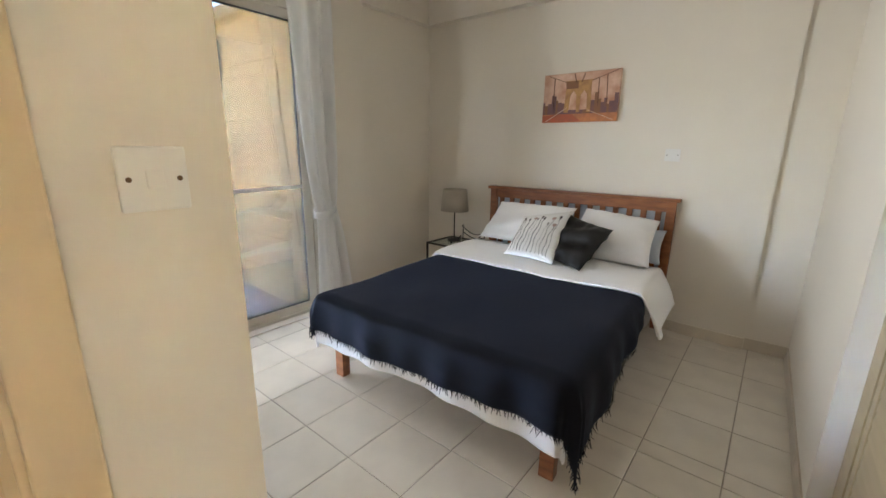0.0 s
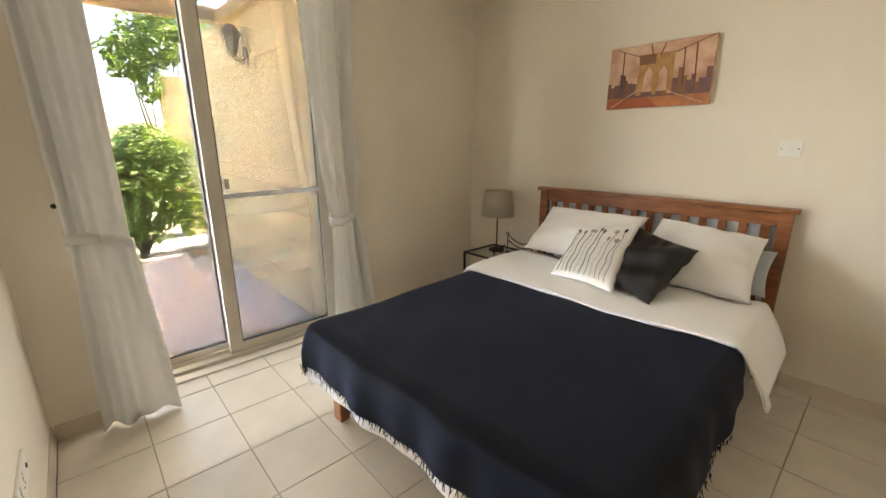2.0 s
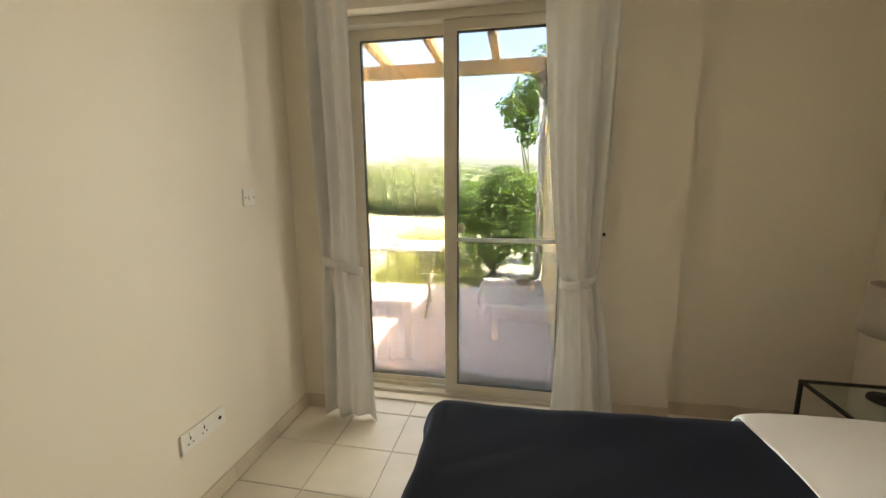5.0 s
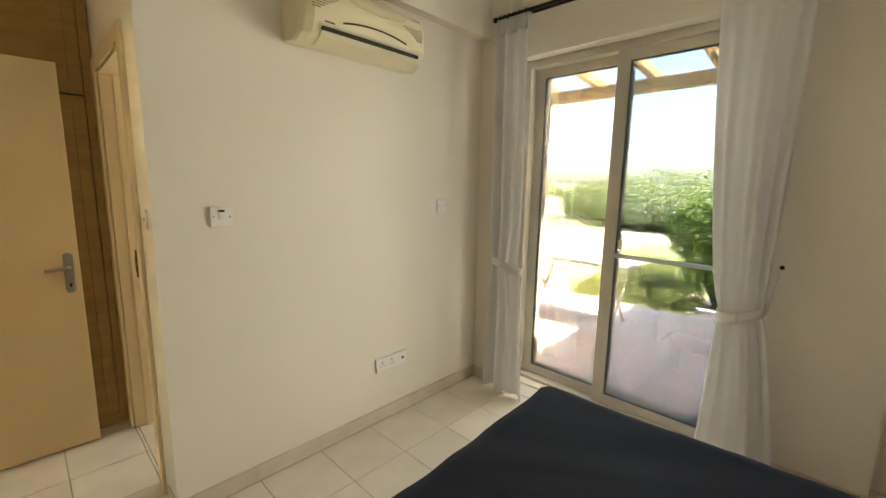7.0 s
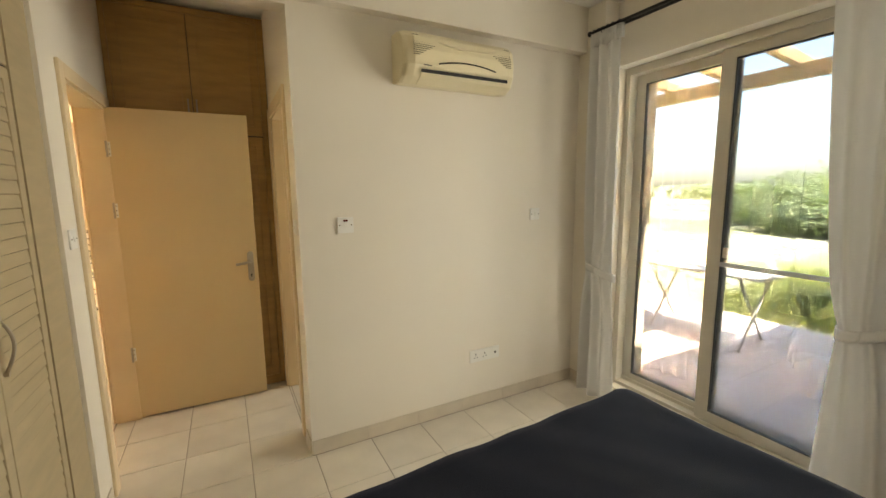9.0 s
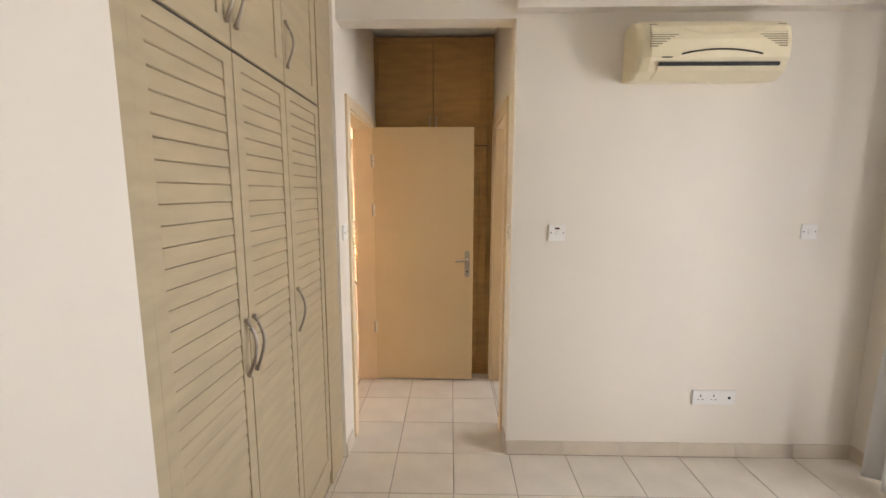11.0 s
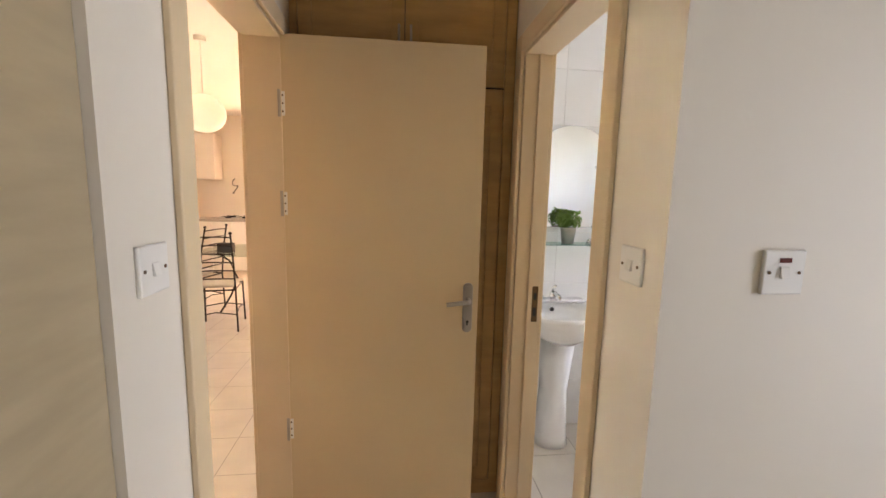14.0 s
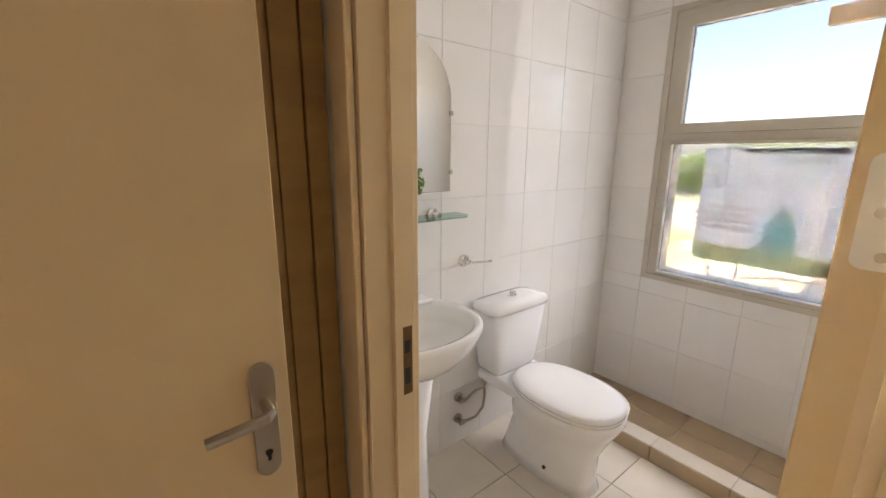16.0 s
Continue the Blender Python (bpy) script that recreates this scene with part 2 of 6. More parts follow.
LEATHER = material("black_leather", (0.0075, 0.007, 0.0068), 0.36, vary=0.3, scale=9, bump=0.8, grain=26, spec=0.38)
SHADE = fabric("taupe_lampshade_linen", (0.44, 0.385, 0.30), 0.9, 600, 0.05, 0.15)
PORCELAIN = material("white_porcelain", (0.86, 0.86, 0.86), 0.08, vary=0.01, coat=0.4)
WALL_TILE = material("white_bath_tile", (0.80, 0.79, 0.77), 0.10, vary=0.03, scale=3, coat=0.3, island=0.012)
MIRROR = material("mirror_silver", (0.90, 0.92, 0.92), 0.01, 1.0, vary=0.0)
STONE = material("honey_limestone", (0.80, 0.615, 0.36), 0.8, vary=0.22, scale=1.6, bump=0.10, grain=35, stretch=(0.6, 0.6, 6), island=0.05, tint2=(0.64, 0.44, 0.22))
MORTAR = material("stone_joint", (0.52, 0.40, 0.26), 0.95, vary=0.2, bump=0.3)
TERRACE = material("pink_terrace_paving", (0.74, 0.60, 0.53), 0.65, vary=0.14, scale=2.5, bump=0.15, grain=60, island=0.03)
PVC = material("weathered_white_plastic", (0.66, 0.63, 0.57), 0.5, vary=0.12, scale=9)
BEAM = wood("weathered_yellow_timber", (0.50, 0.36, 0.19), (0.36, 0.24, 0.12), 0.7, (2, 2, 2), 0.0)
GRASS = material("dry_grass_field", (0.30, 0.28, 0.12), 0.95, vary=0.5, scale=0.5, bump=0.5, grain=30, tint2=(0.13, 0.17, 0.05))


def leaf(name, color, dark):
    m = material(name, color, 0.5, vary=0.3, scale=3, tint2=dark)
    n, l = m.node_tree.nodes, m.node_tree.links
    tr, mix = n.new("ShaderNodeBsdfTranslucent"), n.new("ShaderNodeMixShader")
    tr.inputs[0].default_value = (color[0] * 1.5, color[1] * 1.6, color[2], 1)
    mix.inputs[0].default_value = 0.3
    l.new(n["Principled BSDF"].outputs[0], mix.inputs[1])
    l.new(tr.outputs[0], mix.inputs[2])
    l.new(mix.outputs[0], n["Material Output"].inputs[0])
    return m


LEAF = leaf("fresh_green_leaf", (0.15, 0.235, 0.045), (0.05, 0.11, 0.018))
# Paler, greyer leaf for far scrub, with the distance haze in its colour.
LEAF_FAR = leaf("haze_paled_scrub_leaf", (0.25, 0.29, 0.15), (0.15, 0.19, 0.09))
SHOWER_TILE = material("tan_shower_floor_tile", (0.46, 0.34, 0.215), 0.3, vary=0.08, scale=5, bump=0.02, grain=25, island=0.04)
LANTERN = material("weathered_grey_lantern_metal", (0.10, 0.098, 0.092), 0.5, 0.2, vary=0.3, scale=30, bump=0.1)
LEAF_DRY = leaf("yellow_green_leaf", (0.30, 0.30, 0.11), (0.18, 0.20, 0.065))
BARK = material("grey_bark", (0.16, 0.12, 0.085), 0.9, vary=0.3, scale=12, bump=0.5, grain=40)

# ---- plan, in metres ----
X_PIER, X_DOOR, X_WALL2, X_WALL3 = -2.03, -2.30, -2.26, -2.35      # patio side, stepping out
Y_HEAD, Y_PIL, Y_REC = 3.15, 3.138, 3.160                              # head wall, its pilaster, its recess
X_RIGHT, X_CORNER, X_WARD, X_KIT = 0.90, 0.865, 0.97, 0.95          # the side wall runs slightly askew
Y_CLOSET = -1.09
H_ROOM, H_SOFFIT, H_CORR = 2.78, 2.48, 2.76
DOOR_Y0, DOOR_Y1, DOOR_TOP = 0.22, 1.645, 2.36                        # patio opening
K_Y0, K_Y1 = -0.985, -0.195                                          # living-room doorway
B_Y0, B_Y1, D_TOP = -0.985, -0.2605, 2.06                             # bathroom doorway
BATH_Y, BATH_X = -1.66, -2.12
LIV_X, LIV_Y = 5.0, -7.5
SHOWER_Z = -0.05
WIN_Y0, WIN_Y1, WIN_Z0, WIN_Z1 = -1.385, -0.40, 0.738, 2.20


def wall(name, label, *pairs):
    return solo(name, boxes(*pairs), PAINT, label, "wall", pairs[0][0], kind="structure")


# walls of the bedroom
wall("wall_patio", "cream painted bedroom wall round the sliding patio door",
     ((-2.62, -0.12, 0), (X_PIER, DOOR_Y0, H_ROOM)),
     ((-2.62, DOOR_Y0, DOOR_TOP), (X_PIER - 0.13, DOOR_Y1, H_ROOM)),
     ((-2.62, DOOR_Y1, 0), (X_WALL2, 2.20, H_ROOM)),
     ((-2.62, 2.20, 0), (X_WALL3, Y_HEAD, H_ROOM)))
wall("wall_head", "cream painted bedroom wall behind the headboard",
     ((-2.62, Y_HEAD, 0), (0.17, 3.45, H_ROOM)), ((0.17, Y_PIL, 0), (0.62, 3.45, H_ROOM)), ((0.62, Y_REC, 0), (1.75, 3.45, H_ROOM)))
bm = bmesh.new()
prism(bm, [(X_RIGHT, 1.575), (1.75, 1.575), (1.75, Y_REC), (X_CORNER, Y_REC)], "z", 0, H_ROOM)
solo("wall_side", bm, PAINT, "cream painted bedroom side wall beyond the wardrobe", "wall", (X_RIGHT, 1.575, 0), kind="structure")
wall("wall_air_conditioner", "cream painted bedroom wall under the air conditioner",
     ((X_PIER, -0.12, 0), (0.0, 0, H_ROOM)), ((-0.12, -0.19, 0), (0, -0.12, H_ROOM)))
wall("wall_wardrobe_back", "plain wall closing the wardrobe recess", ((1.64, 0.03, 0), (1.75, 1.575, H_ROOM)))
# corridor
wall("wall_corridor_living", "cream painted corridor wall with the living room doorway",
     ((X_KIT, K_Y1, 0), (1.09, 0.06, H_ROOM)), ((X_KIT, K_Y0, D_TOP), (1.09, K_Y1, H_ROOM)), ((X_KIT, -1.75, 0), (1.09, K_Y0, H_ROOM)), ((1.09, -0.05, 0), (1.75, 0.06, H_ROOM)))
wall("wall_corridor_bath", "cream painted corridor wall with the bathroom doorway",
     ((-0.12, B_Y1, 0), (0, -0.19, H_ROOM)), ((-0.12, B_Y0, D_TOP), (0, B_Y1, H_ROOM)), ((-0.12, -1.75, 0), (0, B_Y0, H_ROOM)))
wall("wall_corridor_end", "plain wall behind the corridor closet", ((-0.12, -1.9, 0), (1.09, -1.75, H_ROOM)))
wall("lintel", "cream painted lintel over the corridor mouth", ((0, -0.12, 2.455), (X_KIT, 0.0, H_ROOM)))
beam = wall("beam", "cream painted ceiling beam along the walls",
            ((X_PIER, 0, H_SOFFIT), (0.0, 0.07, H_ROOM)), ((X_WALL3, 3.06, 2.53), (X_RIGHT, Y_HEAD, H_ROOM)),
            ((X_WALL3, 1.9, 2.53), (X_WALL3 + 0.07, 3.06, H_ROOM)))
solo("ceiling", boxes(((-2.62, -1.9, H_ROOM), (1.75, 3.45, H_ROOM + 0.2))), WHITE_PAINT, "plain white plaster ceiling", "ceiling", (0, 0, H_ROOM), kind="structure")
# bathroom
bath_wall = wall("wall_bath_basin", "white tiled bathroom wall behind the basin", ((-2.4, -1.9, SHOWER_Z), (-0.12, BATH_Y, H_ROOM)))
bath_win_wall = wall("wall_bath_window", "white tiled bathroom wall round the window",
                     ((-2.4, BATH_Y, SHOWER_Z), (BATH_X, -0.12, WIN_Z0)), ((-2.4, BATH_Y, WIN_Z1), (BATH_X, -0.12, H_ROOM)),
                     ((-2.4, BATH_Y, WIN_Z0), (BATH_X, WIN_Y0, WIN_Z1)), ((-2.4, WIN_Y1, WIN_Z0), (BATH_X, -0.12, WIN_Z1)))
# living room and kitchen
wall("wall_living", "cream painted living room and kitchen walls",
     ((LIV_X, LIV_Y, 0), (LIV_X + 0.2, -4.4, 3.0)), ((LIV_X, -4.4, 2.2), (LIV_X + 0.2, -1.0, 3.0)), ((LIV_X, -1.0, 0), (LIV_X + 0.2, 0.3, 3.0)),
     ((2.4, LIV_Y - 0.2, 0), (LIV_X + 0.2, LIV_Y, 3.0)), ((1.09, LIV_Y - 0.2, 2.2), (2.4, LIV_Y, 3.0)), ((0.89, LIV_Y - 0.2, 0), (1.09, -1.9, 3.0)),
     ((1.75, 0.1, 0), (LIV_X, 0.3, 3.0)))
solo("ceiling", boxes(((0.89, LIV_Y - 0.2, H_ROOM + 0.02), (LIV_X + 0.2, -1.9, 3.0)), ((1.75, -1.9, H_ROOM + 0.02), (LIV_X + 0.2, 0.3, 3.0))), WHITE_PAINT, "plain white living room ceiling", "ceiling", (3, -3, H_ROOM), kind="structure")
# floor slab with grout, tiles on it
floor = solo("floor", boxes(((-2.62, -0.12, -0.3), (1.75, 3.45, -0.004)), ((-1.605, -1.9, -0.3), (1.75, -0.12, -0.004)), ((-2.62, -1.9, -0.3), (-1.605, -0.12, SHOWER_Z - 0.004)), ((1.75, -1.9, -0.3), (LIV_X, 0.3, -0.004)), ((0.89, LIV_Y - 0.2, -0.3), (LIV_X, -1.9, -0.004))), GROUT, "cream glazed ceramic tile floor with dark joints", "floor", (0, 0, 0), kind="structure")

# ---- bedroom: sliding patio door ----
def patio_door():
    d = thing("patio_door", (X_DOOR, 0.9, 0), "ivory aluminium sliding glass patio door onto the terrace", "door", kind="structure")
    x0, x1 = X_DOOR - 0.06, X_DOOR + 0.04
    y0, y1, zt = DOOR_Y0, DOOR_Y1, DOOR_TOP
    bm = ring(bmesh.new(), "x", (y0, 0.0), (y1, zt), (0.04, 0.03, 0.035, 0.05), x0 - 0.05, x1)
    soft(part("door_frame", bm, ALU, d), 0.003)
    part("track", boxes(((x0 + 0.03, y0 + 0.04, 0.035), (x0 + 0.04, y1 - 0.03, 0.06))), ALU, d)
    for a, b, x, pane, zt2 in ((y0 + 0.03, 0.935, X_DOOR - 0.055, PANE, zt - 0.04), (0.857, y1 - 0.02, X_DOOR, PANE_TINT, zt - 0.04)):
        st, bot, top = 0.066, 0.052, 0.06
        sash = part("sash", ring(bmesh.new(), "x", (a, 0.028), (b, zt2), (st + 0.012, st + 0.012, bot + 0.017, top + 0.012), x - 0.018, x + 0.018), ALU, d)
        soft(sash, 0.003)
        g = 0.007
        ya, yb, za, zb = a + st + 0.012, b - st - 0.012, 0.045 + bot, zt2 - top - 0.012
        part("gasket", ring(bmesh.new(), "x", (ya, za), (yb, zb), (g, g, g, g), x - 0.012, x + 0.012), RUBBER, sash)
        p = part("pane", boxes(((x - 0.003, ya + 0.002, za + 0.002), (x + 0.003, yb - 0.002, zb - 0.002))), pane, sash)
        # No shadow, so daylight enters undimmed by the tint.
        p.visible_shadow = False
    part("sill", boxes(((x1 + 0.001, y0 + 0.002, 0.0), (X_PIER - 0.15, y1 - 0.002, 0.012))), TILE, d, "pale stone sill strip before the track")
    rail = boxes(((X_DOOR + 0.005, 0.936, 1.043), (X_DOOR + 0.016, y1 - 0.099, 1.068)))
    part("screen_bar", rail, material("light_grey_bar", (0.50, 0.53, 0.57), 0.45, vary=0.05), d, "thin grey metal cross bar on the glass")
    bm = boxes(((X_DOOR + 0.018, 0.955, 1.10), (X_DOOR + 0.030, 0.978, 1.16)))
    part("latch", bm, STEEL, d)


patio_door()


# ---- bedroom: skirting ----
def skirting(name, x0, y0, x1, y1, t=0.012, h=0.082):
    """A run of tile skirting from one corner to the other, on the left of its direction."""
    run = Vector((x1 - x0, y1 - y0, 0))
    n = max(1, round(run.length / 0.335))
    d = run.normalized()
    side = Vector((-d.y, d.x, 0)) * t
    holder = thing(name, (x0, y0, 0), "beige ceramic skirting tiles along the wall foot", "skirting", kind="structure")
    for i in range(n):
        a = Vector((x0, y0, 0)) + run * (i / n) + d * 0.001
        b = Vector((x0, y0, 0)) + run * ((i + 1) / n) - d * 0.001
        bm = bmesh.new()
        loft(bm, [[a, b, b + side, a + side], [a + Vector((0, 0, h)), b + Vector((0, 0, h)), b + side * 0.6 + Vector((0, 0, h)), a + side * 0.6 + Vector((0, 0, h))]])
        part("skirting_tile", bm, SKIRT, holder)


skirting("baseboard", 0.0, 0.0, X_PIER, 0.0, -0.012)
skirting("baseboard", X_PIER, DOOR_Y0, X_PIER, 0.012, 0.012)
skirting("baseboard", X_WALL2, 1.66, X_WALL2, 2.2, -0.012)
skirting("baseboard", X_WALL3, 2.2, X_WALL3, Y_HEAD, -0.012)
skirting("baseboard", X_WALL3 + 0.012, Y_HEAD, 0.17, Y_HEAD, -0.012)
skirting("baseboard", 0.17, Y_PIL, 0.62, Y_PIL, -0.012)
skirting("baseboard", 0.62, Y_REC, X_CORNER, Y_REC, -0.012)
skirting("baseboard", X_CORNER, Y_REC - 0.012, X_RIGHT, 1.575, -0.012)
skirting("baseboard", X_KIT, 0.06, X_KIT, -0.10, -0.012)
skirting("baseboard", 0.0, -0.15, 0.0, -0.003, -0.012)


# ---- bedroom: curtains ----
def curtain(name, x, outer, inner, tie_z, label, seed):
    """A gathered sheer curtain: outer and inner are (top, waist, foot) y of its two edges."""
    rnd = random.Random(seed)
    top_z = 2.535
    c = thing(name, (x, sum(outer) / 3, 0.0), label, "curtain", "curtains at the patio door")
    folds, ph = 3.0, rnd.random() * 6

    def prof(z, tri):
        t, w, f = tri
        if z > tie_z:
            k = (z - tie_z) / (top_z - tie_z)
            return w + (t - w) * (k ** 0.55)
        k = (tie_z - z) / tie_z
        return w + (f - w) * (k ** 0.7)

    def at(u, v):
        z = 0.012 + (top_z - 0.012) * v
        a, b = prof(z, outer), prof(z, inner)
        uu = u + 0.03 * math.sin(3 * v * 3.1 + ph) * math.sin(math.pi * u)
        y = a + (b - a) * uu
        near = math.exp(-((z - tie_z) / 0.16) ** 2)
        amp = (0.030 + 0.014 * math.sin(5 * u + ph)) * (1 - 0.55 * near) * (0.55 + 0.45 * min(1, abs(z - 2.5) * 1.2))
        x2 = x + amp * math.sin(2 * math.pi * folds * uu + ph + 0.5 * math.sin(2.2 * z + ph)) + 0.005 * math.sin(17 * u + 1.1 * z)
        x2 += 0.035 * near * math.cos(math.pi * (u - 0.5))
        return (x2, y, z + (0.010 * math.sin(9 * u + ph) if v == 0 else 0))
    bm = bmesh.new()
    grid(bm, 90, 60, at)
    ob = part("cloth", bm, SHEER, c, smooth=True)
    m = ob.modifiers.new("thick", "SOLIDIFY")
    m.thickness = 0.002
    # heading tape and tie band
    bm = bmesh.new()
    grid(bm, 60, 2, lambda u, v: (x + 0.006 + 0.018 * math.sin(2 * math.pi * 11 * u), outer[0] + (inner[0] - outer[0]) * u, top_z - 0.07 + 0.085 * v))
    ob = part("heading", bm, SHEER, c, smooth=True)
    ob.modifiers.new("thick", "SOLIDIFY").thickness = 0.003
    return c


curtain("curtain", -1.955, (0.19, 0.222, 0.185), (0.435, 0.435, 0.51), 0.94, "white sheer curtain gathered and tied back beside the wall pier", 3)
curtain("curtain", -2.135, (1.775, 1.728, 1.87), (1.40, 1.558, 1.515), 0.88, "white sheer curtain gathered and tied back on the long wall side", 8)


def tieback(y_a, y_b, x, z_tie, hook, label):
    t = thing("curtain_tieback", (x, (y_a + y_b) / 2, z_tie), label, "tieback", "curtain tiebacks")
    rx, ry, cy = 0.062, abs(y_b - y_a) / 2 + 0.018, (y_a + y_b) / 2
    bm = bmesh.new()

    def at(u, v):
        ang = 2 * math.pi * u
        z = z_tie - 0.03 + 0.055 * v + 0.05 * math.cos(ang + (0 if hook[1] > cy else math.pi)) * -1 * 0.4
        z += 0.03 * ((math.sin(ang) * ry) / ry) * (1 if hook[1] > cy else -1)
        return (x + rx * math.cos(ang), cy + ry * math.sin(ang), z)
    grid(bm, 40, 3, at)
    ob = part("band", bm, SHEER, t, smooth=True)
    ob.modifiers.new("thick", "SOLIDIFY").thickness = 0.004
    edge = cy + (ry if hook[1] > cy else -ry)
    bm = bmesh.new()
    grid(bm, 10, 3, lambda u, v: (x - 0.02 + (hook[0] + 0.02 - x) * u, edge + (hook[1] - edge) * u, z_tie - 0.005 + (hook[2] - z_tie + 0.005) * u + (0.05 * (1 - u) + 0.012 * u) * (v - 0.5)))
    ob = part("strap", bm, SHEER, t, smooth=True)
    ob.modifiers.new("thick", "SOLIDIFY").thickness = 0.004
    bm = bmesh.new()
    hx = X_PIER if hook[1] < 1 else X_WALL2
    cyl(bm, (hx, hook[1], hook[2]), (hx + 0.035, hook[1], hook[2]), 0.005)
    ball(bm, (hx + 0.038, hook[1], hook[2]), 0.011, n=6)
    part("hook", bm, IRON, t, "small black wall hook")


tieback(0.225, 0.432, -1.955, 0.94, (X_PIER + 0.03, 0.20, 1.11), "white cloth tieback round a sheer curtain, on a pier hook")
tieback(1.56, 1.726, -2.135, 0.88, (X_WALL2 + 0.03, 1.775, 1.115), "white cloth tieback round a sheer curtain, on a wall hook")


def curtain_rod():
    r = thing("curtain_rod", (-1.96, 1.1, 2.56), "black double metal curtain rod over the patio door", "curtain rod")
    for x, z, n in ((-1.955, 2.565, "rod"), (-2.02, 2.575, "rod")):
        bm = bmesh.new()
        cyl(bm, (x, 0.16, z), (x, 2.02, z), 0.011, n=12)
        for y in (0.16, 2.02):
            ball(bm, (x, y, z), 0.018, n=6)
        part(n, bm, IRON, r, smooth=True)
    for y in (0.28, 1.93):
        bm = bmesh.new()
        tube(bm, [((X_PIER if y < 1 else X_WALL2), y, 2.58), (-2.02, y, 2.585), (-1.955, y, 2.548)], 0.007)
        part("bracket", bm, IRON, r)
    for y in (0.20, 0.235, 0.27, 0.31, 0.35, 0.40, 1.43, 1.50, 1.57, 1.64, 1.72):
        bm = bmesh.new()
        tube(bm, [(-1.955 + 0.021 * math.cos(k * math.pi / 8), y, 2.558 + 0.021 * math.sin(k * math.pi / 8)) for k in range(17)], 0.003, 6)
        part("ring", bm, IRON, r)


curtain_rod()


# ---- bedroom: bed ----
BED = Matrix.Translation((-0.695, 3.105, 0)) @ Matrix.Rotation(radians(2.6), 4, "Z")
TOP, HALF, FOOT = 0.50, 0.725, -2.02


def bed_part(name, bm, m, parent, label="", smooth=False):
    bmesh.ops.transform(bm, matrix=BED, verts=bm.verts)
    return part(name, bm, m, parent, label, smooth=smooth)


def bed_frame():
    b = thing("bed", tuple(BED @ Vector((0, -1, 0))), "double bed with brown stained pine frame and slatted headboard", "bed")
    for s in (-1, 1):
        soft(bed_part("post", boxes(((s * 0.745 - 0.032, -0.045, 0), (s * 0.745 + 0.032, 0.0, 1.0))), PINE, b), 0.004)
    soft(bed_part("cap_rail", boxes(((-0.80, -0.06, 1.0), (0.80, 0.012, 1.026))), PINE, b), 0.006)
    soft(bed_part("top_rail", boxes(((-0.713, -0.036, 0.925), (0.713, -0.010, 1.0))), PINE, b), 0.003)
    soft(bed_part("bottom_rail", boxes(((-0.713, -0.036, 0.36), (0.713, -0.010, 0.46))), PINE, b), 0.003)
    n = 14
    for i in range(n):
        x = -0.713 + 1.426 * (i + 0.5 + 0.0) / n
        soft(bed_part("slat", boxes(((x - 0.021, -0.031, 0.46), (x + 0.021, -0.015, 0.925))), PINE, b), 0.002)
    bed_part("backing", boxes(((-0.712, -0.008, 0.40), (0.712, 0.002, 0.96))), SHEET, b, "pale blue-grey cloth backing behind the slats")
    for s in (-1, 1):
        soft(bed_part("side_rail", boxes(((s * 0.71 - 0.014, FOOT + 0.06, 0.20), (s * 0.71 + 0.014, -0.045, 0.33))), PINE, b), 0.003)
        soft(bed_part("leg", boxes(((s * 0.665 - 0.033, FOOT + 0.02, 0), (s * 0.665 + 0.033, FOOT + 0.075, 0.30))), PINE, b), 0.004)
    soft(bed_part("foot_rail", boxes(((-0.63, FOOT + 0.03, 0.20), (0.63, FOOT + 0.058, 0.33))), PINE, b), 0.003)
    bm = bmesh.new()
    box(bm, (-0.70, FOOT + 0.06, 0.27), (0.70, -0.05, TOP - 0.02))
    bmesh.ops.bevel(bm, geom=bm.edges[:], offset=0.05, segments=4, affect="EDGES", profile=0.5)
    m = solo("mattress", bm, LINEN, "white fitted sheet on a thick mattress", "mattress", (0, 0, 0), smooth=True)
    m.matrix_world = BED
    return b


bed_frame()


def drape(bm, y_head, hang_l, hang_r, hang_f, top, seed, ripple, nu=120, nv=110, bend=0.05, push=0.0):
    """A cloth laid over the mattress: flat on top, bent over the edges, in loose folds where it hangs; edge lengths are functions."""
    rnd = random.Random(seed)
    ph = [rnd.random() * 6.28 for _ in range(6)]
    lf = y_head - FOOT

    def at(u, v):
        fl, fr = hang_l(v), hang_r(v)
        a = -HALF - fl + (2 * HALF + fl + fr) * u
        b = v * (lf + hang_f(u))
        dx, dy = max(0.0, abs(a) - HALF), max(0.0, b - lf)
        sx = 1 if a > 0 else -1
        d = math.hypot(dx, dy)
        x, y, z = min(HALF, max(-HALF, a)), y_head - min(b, lf), top
        z += 0.006 * math.sin(7 * x + ph[0]) * math.sin(5 * y + ph[1]) + 0.003 * math.sin(19 * x + 11 * y + ph[2])
        if d > 0:
            ux, uy = (dx / d * sx, -dy / d)
            around = (y * 9.0 if dx > dy else x * 9.0) + math.atan2(dy, dx + 1e-6) * 4
            loose = min(1.0, d / 0.16)
            out = bend * (1 - math.exp(-d / bend)) + ripple * loose * (0.6 * math.sin(around * 1.3 + ph[3]) + 0.4 * math.sin(around * 2.9 + ph[4])) + 0.02 * loose + push * min(1.0, d / 0.03)
            x, y = x + ux * out, y + uy * out
            z -= max(0.0, d - bend * (1 - math.exp(-d / bend)) * 0.55)
        return BED @ Vector((x, y, max(0.012, z)))
    return grid(bm, nu, nv, at)


